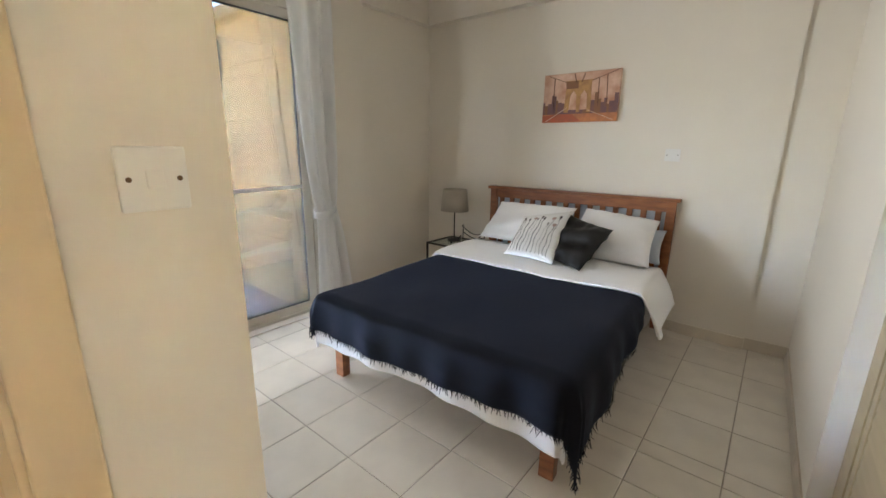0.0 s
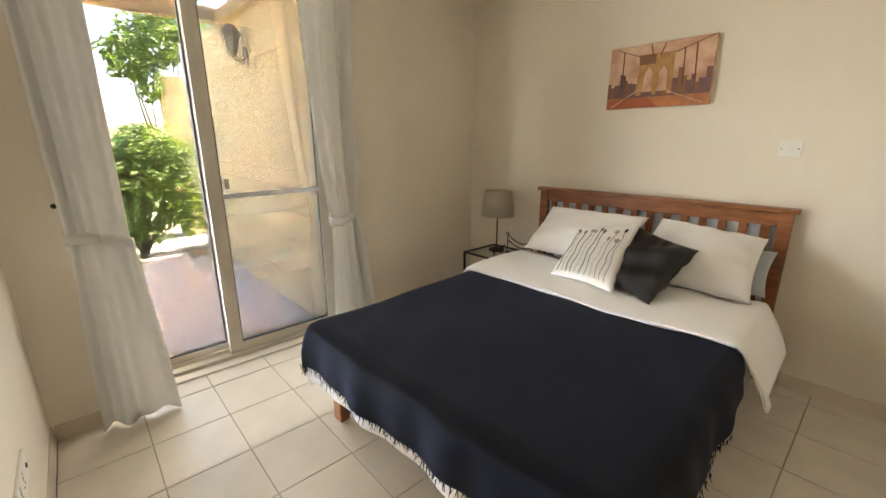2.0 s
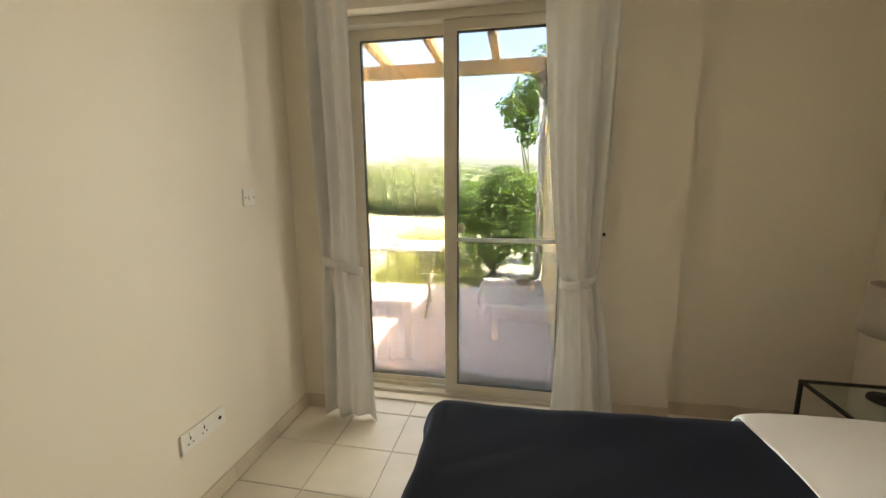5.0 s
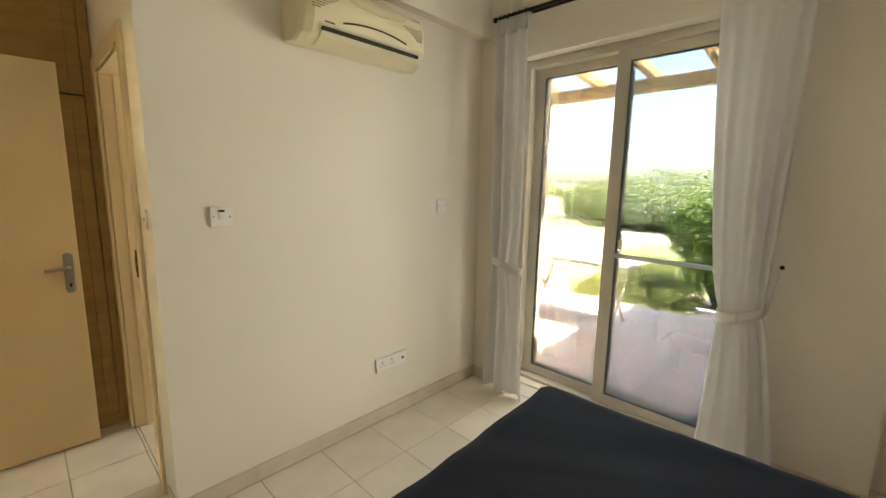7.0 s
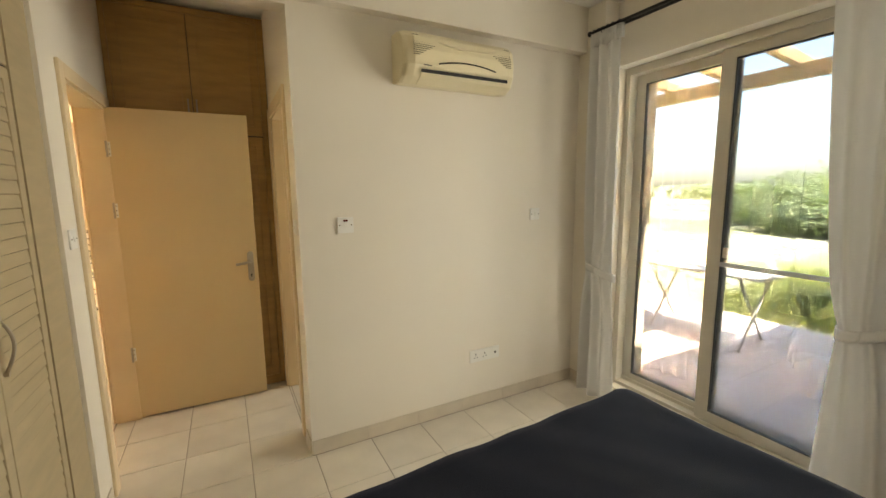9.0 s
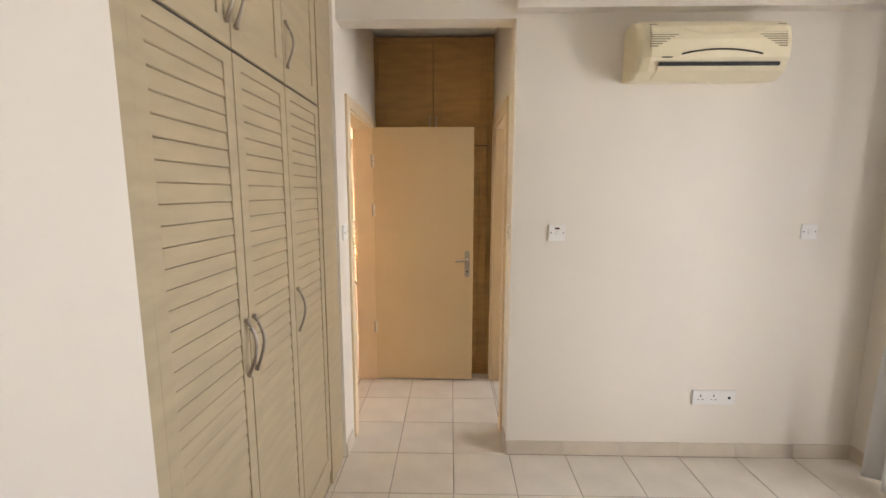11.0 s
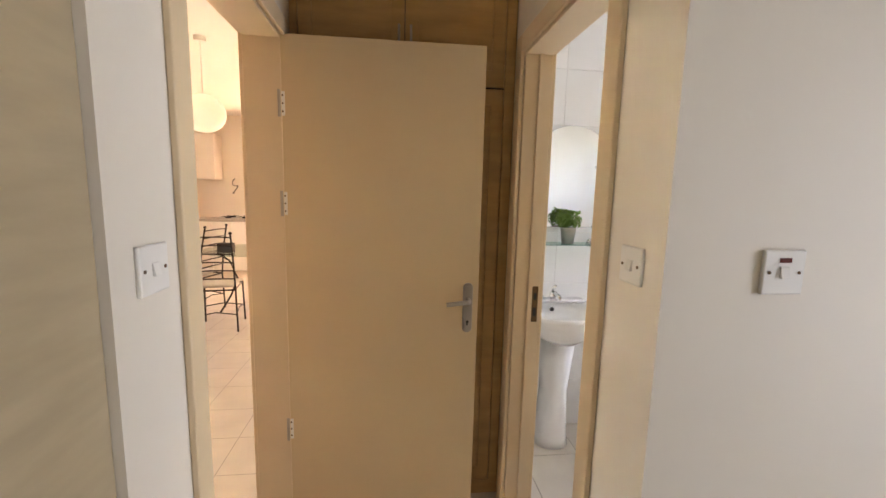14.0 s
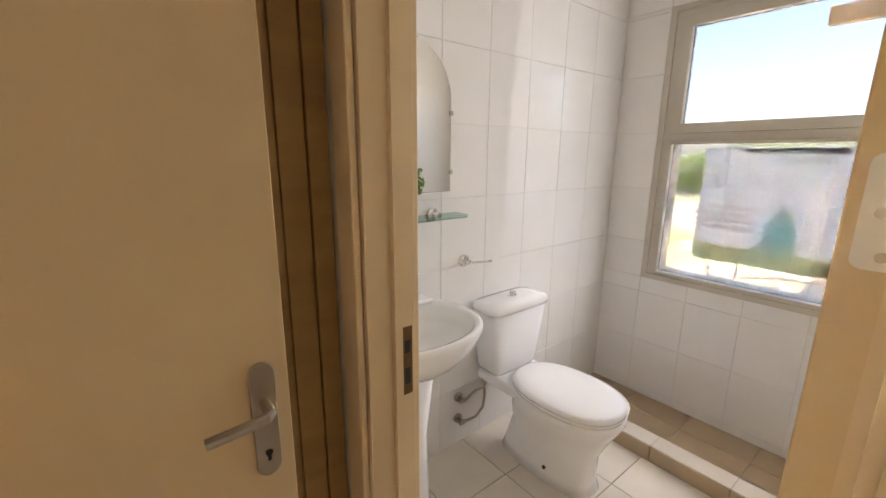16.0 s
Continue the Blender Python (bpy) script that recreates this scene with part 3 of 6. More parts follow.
def duvet():
    bm = bmesh.new()
    drape(bm, -0.58, lambda v: 0.20, lambda v: 0.20 + 0.03 * math.sin(5 * v), lambda u: 0.285 + 0.012 * math.sin(9 * u) + 0.03 * u, TOP + 0.010, 11, 0.016, bend=0.05)
    d = thing("duvet", tuple(BED @ Vector((0, -1.2, TOP))), "white cotton duvet spread over the bed, showing below the throw", "duvet")
    ob = part("cover", bm, LINEN, d, smooth=True)
    ob.modifiers.new("thick", "SOLIDIFY").thickness = 0.012
    # the turned-down band at the head
    bm = bmesh.new()

    def band(u, v):
        ang = math.pi * (v - 0.5)
        a = -HALF - 0.07 + (2 * HALF + 0.34) * u
        over = max(0.0, abs(a) - HALF)
        x = max(-HALF, min(HALF, a)) + (0.09 * (1 - math.exp(-over / 0.09)) + 0.02 + 0.28 * max(0.0, over - 0.08)) * (1 if a > 0 else -1) * (over > 0)
        y = -0.80 + 0.135 * math.cos(ang * 1.0) * -1 + 0.02 * math.sin(8 * u)
        z = TOP + 0.034 + 0.040 * math.sin(ang) + 0.02 - max(0.0, over - 0.02) + 0.004 * math.sin(17 * u + 3 * v)
        back = max(0.0, v - 0.5) * 2
        return BED @ Vector((x, y + 0.50 * back ** 1.6, z - 0.030 * back ** 3 + 0.004 * math.sin(23 * u + 9 * v) * math.sin(5 * v)))
    grid(bm, 90, 28, band)
    ob = part("turned_edge", bm, LINEN, d, smooth=True)
    ob.modifiers.new("thick", "SOLIDIFY").thickness = 0.012


duvet()


def throw():
    t = thing("throw_blanket", tuple(BED @ Vector((0, -1.5, TOP))), "dark navy-black woven throw with fringed edges over the bed foot", "blanket")
    bm = bmesh.new()
    vs = drape(bm, -0.90, lambda v: 0.10 + 0.12 * v, lambda v: 0.13 + 0.25 * v, lambda u: 0.215 + 0.015 * math.sin(6 * u) + 0.055 * u, TOP + 0.036, 11, 0.017, bend=0.05, push=0.022)
    rim = [v[-1].co.copy() for v in vs] + [v.co.copy() for v in vs[-1][30:]] + [v.co.copy() for v in vs[0][60:]]
    ob = part("cloth", bm, THROW, t, smooth=True)
    ob.modifiers.new("thick", "SOLIDIFY").thickness = 0.006
    rnd = random.Random(4)
    bm = bmesh.new()
    for p in rim:
        for _ in range(3):
            q = p + Vector((rnd.uniform(-0.008, 0.008), rnd.uniform(-0.008, 0.008), 0.004))
            e = q + Vector((rnd.uniform(-0.014, 0.014), rnd.uniform(-0.014, 0.014), -rnd.uniform(0.012, 0.034)))
            if e.z > 0.002:
                side = Vector((0.0016, 0.0012, 0))
                vs = [bm.verts.new(c) for c in (q - side, q + side, e + side * 0.4, e - side * 0.4)]
                bm.faces.new(vs)
    part("fringe", bm, THROW, t, kind="stuff")


throw()


def cushion_mesh(bm, c00, c10, c11, c01, puff, n=30, crease=0.0, seed=0):
    """A stuffed cushion between four corners; two bulging sides meeting at the seam."""
    c00, c10, c11, c01 = (Vector(c) for c in (c00, c10, c11, c01))
    nor = (c10 - c00).cross(c01 - c00).normalized()
    rnd = random.Random(seed)
    ph = [rnd.random() * 6 for _ in range(4)]
    for s in (-1, 1):
        def at(u, v):
            pu, pv = 4 * u * (1 - u), 4 * v * (1 - v)
            k = (pu * pv) ** 0.42
            uu = 0.5 + (u - 0.5) * (1 - 0.07 * pv)
            vv = 0.5 + (v - 0.5) * (1 - 0.07 * pu)
            p = (c00 * (1 - uu) + c10 * uu) * (1 - vv) + (c01 * (1 - uu) + c11 * uu) * vv
            w = crease * k * (math.sin(9 * u + 5 * v + ph[0]) * 0.5 + math.sin(15 * v - 7 * u + ph[1]) * 0.35 + math.sin(4 * u - 11 * v + ph[2]) * 0.5)
            edge = min(u, v, 1 - u, 1 - v)
            w += crease * 0.9 * math.exp(-edge / 0.09) * k * math.sin(26 * (u if edge in (v, 1 - v) else v) + ph[3])
            return p + nor * s * (puff * k + w)
        grid(bm, n, n, at)
    bmesh.ops.remove_doubles(bm, verts=bm.verts, dist=0.0004)


def pillow(name, corners, puff, m, label, group="", crease=0.008, seed=0):
    bm = bmesh.new()
    cushion_mesh(bm, *corners, puff, crease=crease, seed=seed)
    at = sum((Vector(c) for c in corners), Vector()) / 4
    at.z = min(c[2] for c in corners)
    return solo(name, bm, m, label, name, tuple(at), group, smooth=True)


pillow("pillow", ((-1.385, 2.73, 0.600), (-0.64, 2.70, 0.595), (-0.60, 2.97, 0.905), (-1.30, 2.95, 0.900)), 0.105, LINEN, "plump white bed pillow leaning on the slatted headboard", "pillows at the headboard", 0.012, 1)
pillow("pillow", ((-0.62, 2.66, 0.595), (0.04, 2.69, 0.585), (0.02, 2.95, 0.875), (-0.52, 2.96, 0.915)), 0.115, LINEN, "plump white bed pillow with a creased loose end", "pillows at the headboard", 0.016, 2)
pillow("pillow", ((-0.50, 2.90, 0.56), (0.06, 2.93, 0.56), (0.06, 3.02, 0.80), (-0.50, 3.0, 0.80)), 0.04, SHEET, "pale blue-grey pillow tucked behind a white pillow", "pillows at the headboard", 0.004, 3)
CUSH = ((-0.905, 2.355, 0.590), (-0.50, 2.33, 0.585), (-0.52, 2.66, 0.925), (-0.915, 2.66, 0.840))


def patterned_cushion():
    c = thing("cushion", (-0.78, 2.5, 0.55), "cream cushion printed with dark long-stemmed flowers", "cushion")
    bm = bmesh.new()
    cushion_mesh(bm, *CUSH, 0.055, crease=0.003, seed=6)
    part("cover", bm, fabric("cream_cushion_cotton", (0.86, 0.85, 0.83), 0.9, 700), c, smooth=True)
    ink = material("grey_brown_print", (0.045, 0.032, 0.032), 0.9, vary=0.2)
    grey = material("pale_grey_print", (0.40, 0.37, 0.36), 0.9, vary=0.2)
    pink = material("faded_pink_print", (0.50, 0.36, 0.32), 0.9, vary=0.2)
    c00, c10, c11, c01 = (Vector(p) for p in CUSH)
    nor = (c10 - c00).cross(c01 - c00).normalized()

    def on(u, v):
        k = (16 * u * (1 - u) * v * (1 - v)) ** 0.42
        uu, vv = 0.5 + (u - 0.5) * (1 - 0.28 * v * (1 - v)), 0.5 + (v - 0.5) * (1 - 0.28 * u * (1 - u))
        return (c00 * (1 - uu) + c10 * uu) * (1 - vv) + (c01 * (1 - uu) + c11 * uu) * vv + nor * (0.055 * k + 0.0045)
    rnd = random.Random(12)
    for i in range(11):
        u0, top = 0.09 + 0.078 * i, rnd.uniform(0.60, 0.84) if i in (1, 4, 7, 9) else rnd.uniform(0.76, 0.86)
        lean = rnd.uniform(-0.05, 0.05) + 0.03
        bm = bmesh.new()
        pts = [on(min(0.95, max(0.05, u0 + lean * (k / 14) ** 2 + 0.012 * math.sin(k * 0.9 + i))), 0.06 + (top - 0.06) * k / 14) for k in range(15)]
        tube(bm, pts, (0.0017, 0.0013, 0.0021)[i % 3], 5)
        part("printed_stem", bm, grey if i in (1, 4, 7, 8) else ink, c)
        bm = bmesh.new()
        u1 = min(0.94, max(0.06, u0 + lean))
        loft(bm, [[on(u1 + (0.036 if i in (3, 8, 9) else 0.022) * math.cos(q * 0.785) * s * (1.15 + 0.3 * math.sin(q * 0.785)), top + 0.03 + 0.037 * math.sin(q * 0.785) * s) + nor * 0.001 * s for q in range(8)] for s in (1.0, 0.6, 0.1)], cap=True)
        part("printed_flower", bm, pink if i in (3, 8, 9) else grey if i in (1, 4, 7) else ink, c)


patterned_cushion()
pillow("cushion", ((-0.63, 2.45, 0.590), (-0.305, 2.325, 0.580), (-0.20, 2.62, 0.830), (-0.545, 2.70, 0.890)), 0.065, LEATHER, "black creased leather cushion leaning between pillows", "", 0.022, 9)


# ---- bedroom: bedside table and lamp ----
def bedside_table():
    x0, x1, y0, y1, h = -1.945, -1.535, 2.66, 3.04, 0.47
    t = thing("bedside_table", ((x0 + x1) / 2, (y0 + y1) / 2, 0), "black thin metal bedside table with a glass top", "table")
    r = 0.0075
    for x in (x0, x1):
        for y in (y0, y1):
            part("leg", boxes(((x - r, y - r, 0), (x + r, y + r, h - 0.013))), IRON, t)
    for z in (h - 0.013, 0.13):
        for a, b in (((x0 - r, y0 - r, z), (x1 + r, y0 + r, z + 0.013)), ((x0 - r, y1 - r, z), (x1 + r, y1 + r, z + 0.013)),
                     ((x0 - r, y0 + r, z), (x0 + r, y1 - r, z + 0.013)), ((x1 - r, y0 + r, z), (x1 + r, y1 - r, z + 0.013))):
            part("rail", boxes((a, b)), IRON, t)
    soft(part("glass_top", boxes(((x0 + r, y0 + r, h - 0.010), (x1 - r, y1 - r, h - 0.003))), TABLE_GLASS, t, "clear glass pane"), 0.001)
    bm = bmesh.new()
    for lift, sag in ((0.105, 0.045), (0.055, 0.035)):          # two drooping bars between curled ends
        tube(bm, [(x0 + 0.16 + (x1 - x0 - 0.15) * k / 18, y1 - 0.01, h + lift - sag * math.sin(math.pi * k / 18) + 0.012 * math.cos(math.pi * k / 18)) for k in range(19)], 0.0042, 6)
    for x, s in ((x0 + 0.16, -1), (x1 + 0.01, 1)):
        tube(bm, [(x + s * 0.016 * math.sin(k * 0.55) * (1 - k / 18), y1 - 0.01, h + 0.105 - s * 0.012 + 0.016 * (1 - math.cos(k * 0.55)) * (1 - k / 18)) for k in range(12)], 0.0042, 6)
        cyl(bm, (x, y1 - 0.01, h - 0.004), (x, y1 - 0.01, h + 0.105), 0.0045, n=8)
    tube(bm, [(x1, y1 - 0.01 - 0.30 * k / 16, h + 0.09 - 0.055 * math.sin(math.pi * k / 32) - 0.02 * math.sin(math.pi * k / 16)) for k in range(17)], 0.0042, 6)
    cyl(bm, (x1, y1 - 0.31, h - 0.004), (x1, y1 - 0.31, h + 0.036), 0.0045, n=8)
    part("scroll", bm, IRON, t, "curled wrought iron scroll along one edge")


bedside_table()


def table_lamp():
    x, y, z = -1.80, 2.90, 0.467
    l = thing("table_lamp", (x, y, z), "table lamp with taupe fabric shade on a thin dark stem", "lamp")
    bm = bmesh.new()
    cyl(bm, (x, y, z), (x, y, z + 0.014), 0.068, 0.064, 24)
    cyl(bm, (x, y, z + 0.014), (x, y, z + 0.024), 0.05, 0.012, 20)
    soft(part("base", bm, IRON, l), 0.002)
    bm = bmesh.new()
    cyl(bm, (x, y, z + 0.02), (x, y, z + 0.40), 0.006)
    part("stem", bm, IRON, l)
    bm = bmesh.new()
    zb, zt, n = z + 0.30, z + 0.51, 40
    ring = lambda r, zz: [(x + r * math.cos(2 * math.pi * k / n), y + r * 0.92 * math.sin(2 * math.pi * k / n), zz) for k in range(n)]
    loft(bm, [ring(0.142, zb), ring(0.120, zt)], cap=False)
    ob = part("shade", bm, SHADE, l, "taupe linen drum shade", smooth=True)
    ob.modifiers.new("thick", "SOLIDIFY").thickness = 0.003
    bm = bmesh.new()
    for k in range(3):
        a = k * 2.094
        tube(bm, [(x, y, z + 0.40), (x + 0.122 * math.cos(a), y + 0.112 * math.sin(a), zt - 0.02)], 0.002, 5)
    ball(bm, (x, y, z + 0.37), 0.028, (1, 1, 1.3), 8)
    part("bulb_holder", bm, STEEL, l)
    bm = bmesh.new()
    tube(bm, [(x + 0.05 + 0.11 * k / 20, y - 0.02 + 0.05 * math.sin(k * 0.55), z + 0.008 + 0.05 * max(0, math.sin(k * 0.35))) for k in range(21)] + [(x + 0.20, y + 0.16, 0.30), (x + 0.20, y + 0.2, 0.02)], 0.0035, 6)
    part("cord", bm, IRON, l, "loose black flex")


table_lamp()


# ---- bedroom: picture ----
def canvas_picture():
    x0, x1, z0, z1, yf = -1.035, -0.415, 1.585, 1.965, Y_HEAD - 0.032
    c = thing("canvas_picture", ((x0 + x1) / 2, Y_HEAD, z0), "unframed canvas print of a stone bridge in sunset reds", "picture")
    base = material("canvas_sunset", (0.68, 0.47, 0.35), 0.8, vary=0.2, scale=9, bump=0.2, grain=700, tint2=(0.48, 0.23, 0.14))
    soft(part("canvas", boxes(((x0, yf, z0), (x1, Y_HEAD, z1))), base, c), 0.004)
    w, h = x1 - x0, z1 - z0
    tones = {"brown": (0.20, 0.10, 0.05), "ochre": (0.46, 0.26, 0.10), "slate": (0.13, 0.075, 0.09), "red": (0.42, 0.10, 0.05), "rust": (0.50, 0.19, 0.08), "pale": (0.72, 0.54, 0.42), "cable": (0.10, 0.05, 0.03)}
    ink = {k: material("print_" + k, v, 0.8, vary=0.35, scale=22, bump=0.2, grain=700, tint2=(v[0] * 0.45 + 0.16, v[1] * 0.45 + 0.07, v[2] * 0.45 + 0.04)) for k, v in tones.items()}

    def slab(name, pts, tone, lift):
        bm = bmesh.new()
        prism(bm, [(x0 + w * a, z0 + h * b) for a, b in pts], "y", yf - lift, yf)
        part(name, bm, ink[tone], c)
    slab("printed_ground", [(0, 0), (1, 0), (1, 0.22), (0.6, 0.19), (0, 0.17)], "rust", 0.0006)
    slab("printed_ground", [(0, 0), (0.55, 0), (0.40, 0.19), (0, 0.14)], "red", 0.0009)
    rnd = random.Random(21)
    x = 0.0
    while x < 1:
        bw, bh = rnd.uniform(0.025, 0.06), rnd.uniform(0.33, 0.46) if not 0.34 < x < 0.62 else 0.25
        if 0.66 < x < 0.74 or x > 0.9 or 0.12 < x < 0.18:
            bh = rnd.uniform(0.52, 0.64)
        slab("printed_building", [(x, 0.17), (min(1, x + bw), 0.17), (min(1, x + bw), bh), (x, bh)], "slate" if rnd.random() < 0.7 else "brown", 0.0012 + 0.0002 * (len(bpy.data.objects) % 4))
        x += bw
    slab("printed_tower", [(0.30, 0.2), (0.36, 0.2), (0.38, 0.55), (0.42, 0.64), (0.46, 0.55), (0.47, 0.2), (0.51, 0.2), (0.52, 0.55), (0.56, 0.64), (0.60, 0.55), (0.61, 0.2), (0.66, 0.2), (0.65, 0.80), (0.67, 0.84), (0.30, 0.84), (0.32, 0.80)], "ochre", 0.0024)
    slab("printed_tower_shade", [(0.32, 0.68), (0.48, 0.68), (0.48, 0.83), (0.31, 0.83)], "brown", 0.0028)
    for a, b in (((0.07, 0.97), (0.31, 0.82)), ((0.66, 0.82), (0.99, 0.99)), ((0.42, 0.98), (0.45, 0.80)), ((0.56, 0.98), (0.52, 0.80)), ((0.15, 0.3), (0.15, 0.92)), ((0.86, 0.3), (0.84, 0.92)), ((0.05, 0.02), (0.34, 0.3)), ((0.95, 0.03), (0.62, 0.24)), ((0.75, 0.30), (0.74, 0.86))):
        d = Vector((b[0] - a[0], b[1] - a[1])).normalized()
        n = Vector((-d.y, d.x)) * 0.005
        slab("printed_cable", [(a[0] + n.x, a[1] + n.y), (b[0] + n.x, b[1] + n.y), (b[0] - n.x, b[1] - n.y), (a[0] - n.x, a[1] - n.y)], "cable" if a[1] > 0.1 else "pale", 0.0032)


canvas_picture()


# ---- switches and sockets ----
def plate(name, centre, normal, w, h, label, rockers=1, neon=False, sockets=0, category="switch"):
    """A wall plate facing normal ('+y', '-y', '+x', '-x') with its fittings."""
    rz = {"+y": 180, "-y": 0, "+x": 90, "-x": -90}[normal]
    M = Matrix.Translation(centre) @ Matrix.Rotation(radians(rz), 4, "Z")
    t = thing(name, centre, label, category)

    def put(n, bm, m, bev=0.0, lab=""):
        bmesh.ops.transform(bm, matrix=M, verts=bm.verts)
        ob = part(n, bm, m, t, lab)
        return soft(ob, bev) if bev else ob
    put("backplate", boxes(((-w / 2, -0.009, -h / 2), (w / 2, 0.0, h / 2))), PLASTIC, 0.003)
    for i in range(rockers):
        x = (i - (rockers - 1) / 2) * 0.026
        bm = bmesh.new()
        prism(bm, [(-0.009, -0.012), (-0.016, -0.012), (-0.011, 0.012), (-0.009, 0.012)], "x", x - 0.010, x + 0.010)
        put("rocker", bm, PLASTIC, 0.001)
    if neon:
        put("neon_window", boxes(((-0.013, -0.0105, 0.020), (0.013, -0.009, 0.030))), material("dark_red_neon", (0.10, 0.012, 0.01), 0.2), 0.0005)
    for i in range(sockets):
        x = -w / 2 + 0.045 + 0.075 * i
        put("socket_holes", boxes(((x - 0.003, -0.0098, 0.004), (x + 0.003, -0.009, 0.018)), ((x - 0.016, -0.0098, -0.014), (x - 0.008, -0.009, -0.009)), ((x + 0.008, -0.0098, -0.014), (x + 0.016, -0.009, -0.009))), DARK)
        put("rocker", boxes(((x - 0.006, -0.013, 0.024), (x + 0.006, -0.009, 0.036))), PLASTIC, 0.001)
    if sockets:
        bm = bmesh.new()
        cyl(bm, (w / 2 - 0.035, -0.012, 0), (w / 2 - 0.035, -0.009, 0), 0.008)
        put("aerial_outlet", bm, DARK)
    else:
        for s in (-1, 1):
            bm = bmesh.new()
            cyl(bm, (s * w * 0.36, -0.0105, 0), (s * w * 0.36, -0.009, 0), 0.0035, n=8)
            put("screw", bm, BRASS)
    return t


plate("light_switch", (-0.253, 0.0, 1.333), "+y", 0.092, 0.09, "white plastic wall switch with a dark neon window", 1, True)
plate("double_socket", (-1.20, 0.0, 0.372), "+y", 0.245, 0.088, "white plastic double socket with aerial outlet low on the wall", 0, False, 2, "socket")
plate("blank_plate", (-1.63, 0.0, 1.345), "+y", 0.085, 0.085, "white plastic plate on the wall near the curtain")
plate("light_switch", (0.0, Y_HEAD, 1.335), "-y", 0.10, 0.088, "white plastic wall switch above the headboard")
plate("light_switch", (0.0, -0.100, 1.328), "+x", 0.079, 0.082, "white plastic wall switch beside the bathroom doorway")
plate("light_switch", (X_KIT, -0.045, 1.328), "-x", 0.088, 0.088, "white plastic wall switch beside the living room doorway")


# ---- air conditioner ----
# Vent slit brown, with the shade inside the slits put into the colour.
AC_SLIT = material("shaded_plastic_slit", (0.26, 0.215, 0.13), 0.6)


def air_conditioner():
    x0, x1 = -1.305, -0.562
    a = thing("air_conditioner", ((x0 + x1) / 2, 0, 2.12), "yellowed cream wall-mounted air conditioner indoor unit", "air conditioner")
    prof = [(0.001, 2.125), (0.10, 2.115), (0.165, 2.145), (0.195, 2.20), (0.20, 2.28), (0.185, 2.345), (0.15, 2.378), (0.09, 2.39), (0.001, 2.39)]
    bm = bmesh.new()
    def sect(x, k):
        return [(x, 0.001 + (y - 0.001) * k, 2.255 + (z - 2.255) * (0.96 + 0.04 * k)) for y, z in prof]
    loft(bm, [sect(x0, 0.80), sect(x0 + 0.02, 0.93), sect(x0 + 0.06, 1.0), sect(x1 - 0.06, 1.0), sect(x1 - 0.02, 0.93), sect(x1, 0.80)])
    soft(part("body", bm, AC_PLASTIC, a, smooth=False), 0.006, 2, 30)
    part("air_slot", boxes(((x0 + 0.07, 0.176, 2.162), (x1 - 0.10, 0.1935, 2.178))), DARK, a)
    bm = bmesh.new()
    prism(bm, [(0.10, 2.112), (0.168, 2.142), (0.187, 2.166), (0.180, 2.170), (0.12, 2.14)], "x", x0 + 0.07, x1 - 0.10)
    soft(part("louvre", bm, AC_PLASTIC, a), 0.002)
    for s in (0, 1):                     # vent slits in two triangular fields
        for k in range(11):
            z = 2.352 - 0.0105 * k
            ln = 0.115 * (1 - abs(k - 5) / 6.2) + 0.015
            xa = x0 + 0.05 if s else x1 - 0.05 - ln
            y = 0.1765 + 0.024 * min(1, (2.352 - z) / 0.07)
            part("vent_slit", boxes(((xa, y - 0.004, z), (xa + ln, y + 0.0015, z + 0.0035))), AC_SLIT, a)
    for z, bow in ((2.305, 0.022), (2.235, -0.022)):          # bowed bars on the front: upper stands for recess shading, lower for dark slit
        bm = bmesh.new()
        tube(bm, [(x0 + 0.16 + 0.38 * k / 20, 0.198, z + bow * (2 * k / 20 - 1) ** 2) for k in range(21)], 0.004, 6)
        part("front_curve", bm, AC_PLASTIC if bow > 0 else GAP, a)
    part("name_strip", boxes(((x1 - 0.16, 0.192, 2.197), (x1 - 0.11, 0.1965, 2.202))), GAP, a)


air_conditioner()


# ---- fitted wardrobe ----
def bow_handle(bm, x, y, z0, z1, out=-1):
    tube(bm, [(x + out * (0.004 + 0.028 * math.sin(math.pi * k / 14)), y + 0.006 * math.sin(2 * math.pi * k / 14), z0 + (z1 - z0) * k / 14) for k in range(15)], 0.0055, 8)
    for z in (z0, z1):
        cyl(bm, (x + out * 0.012, y, z), (x, y, z), 0.008, n=10)


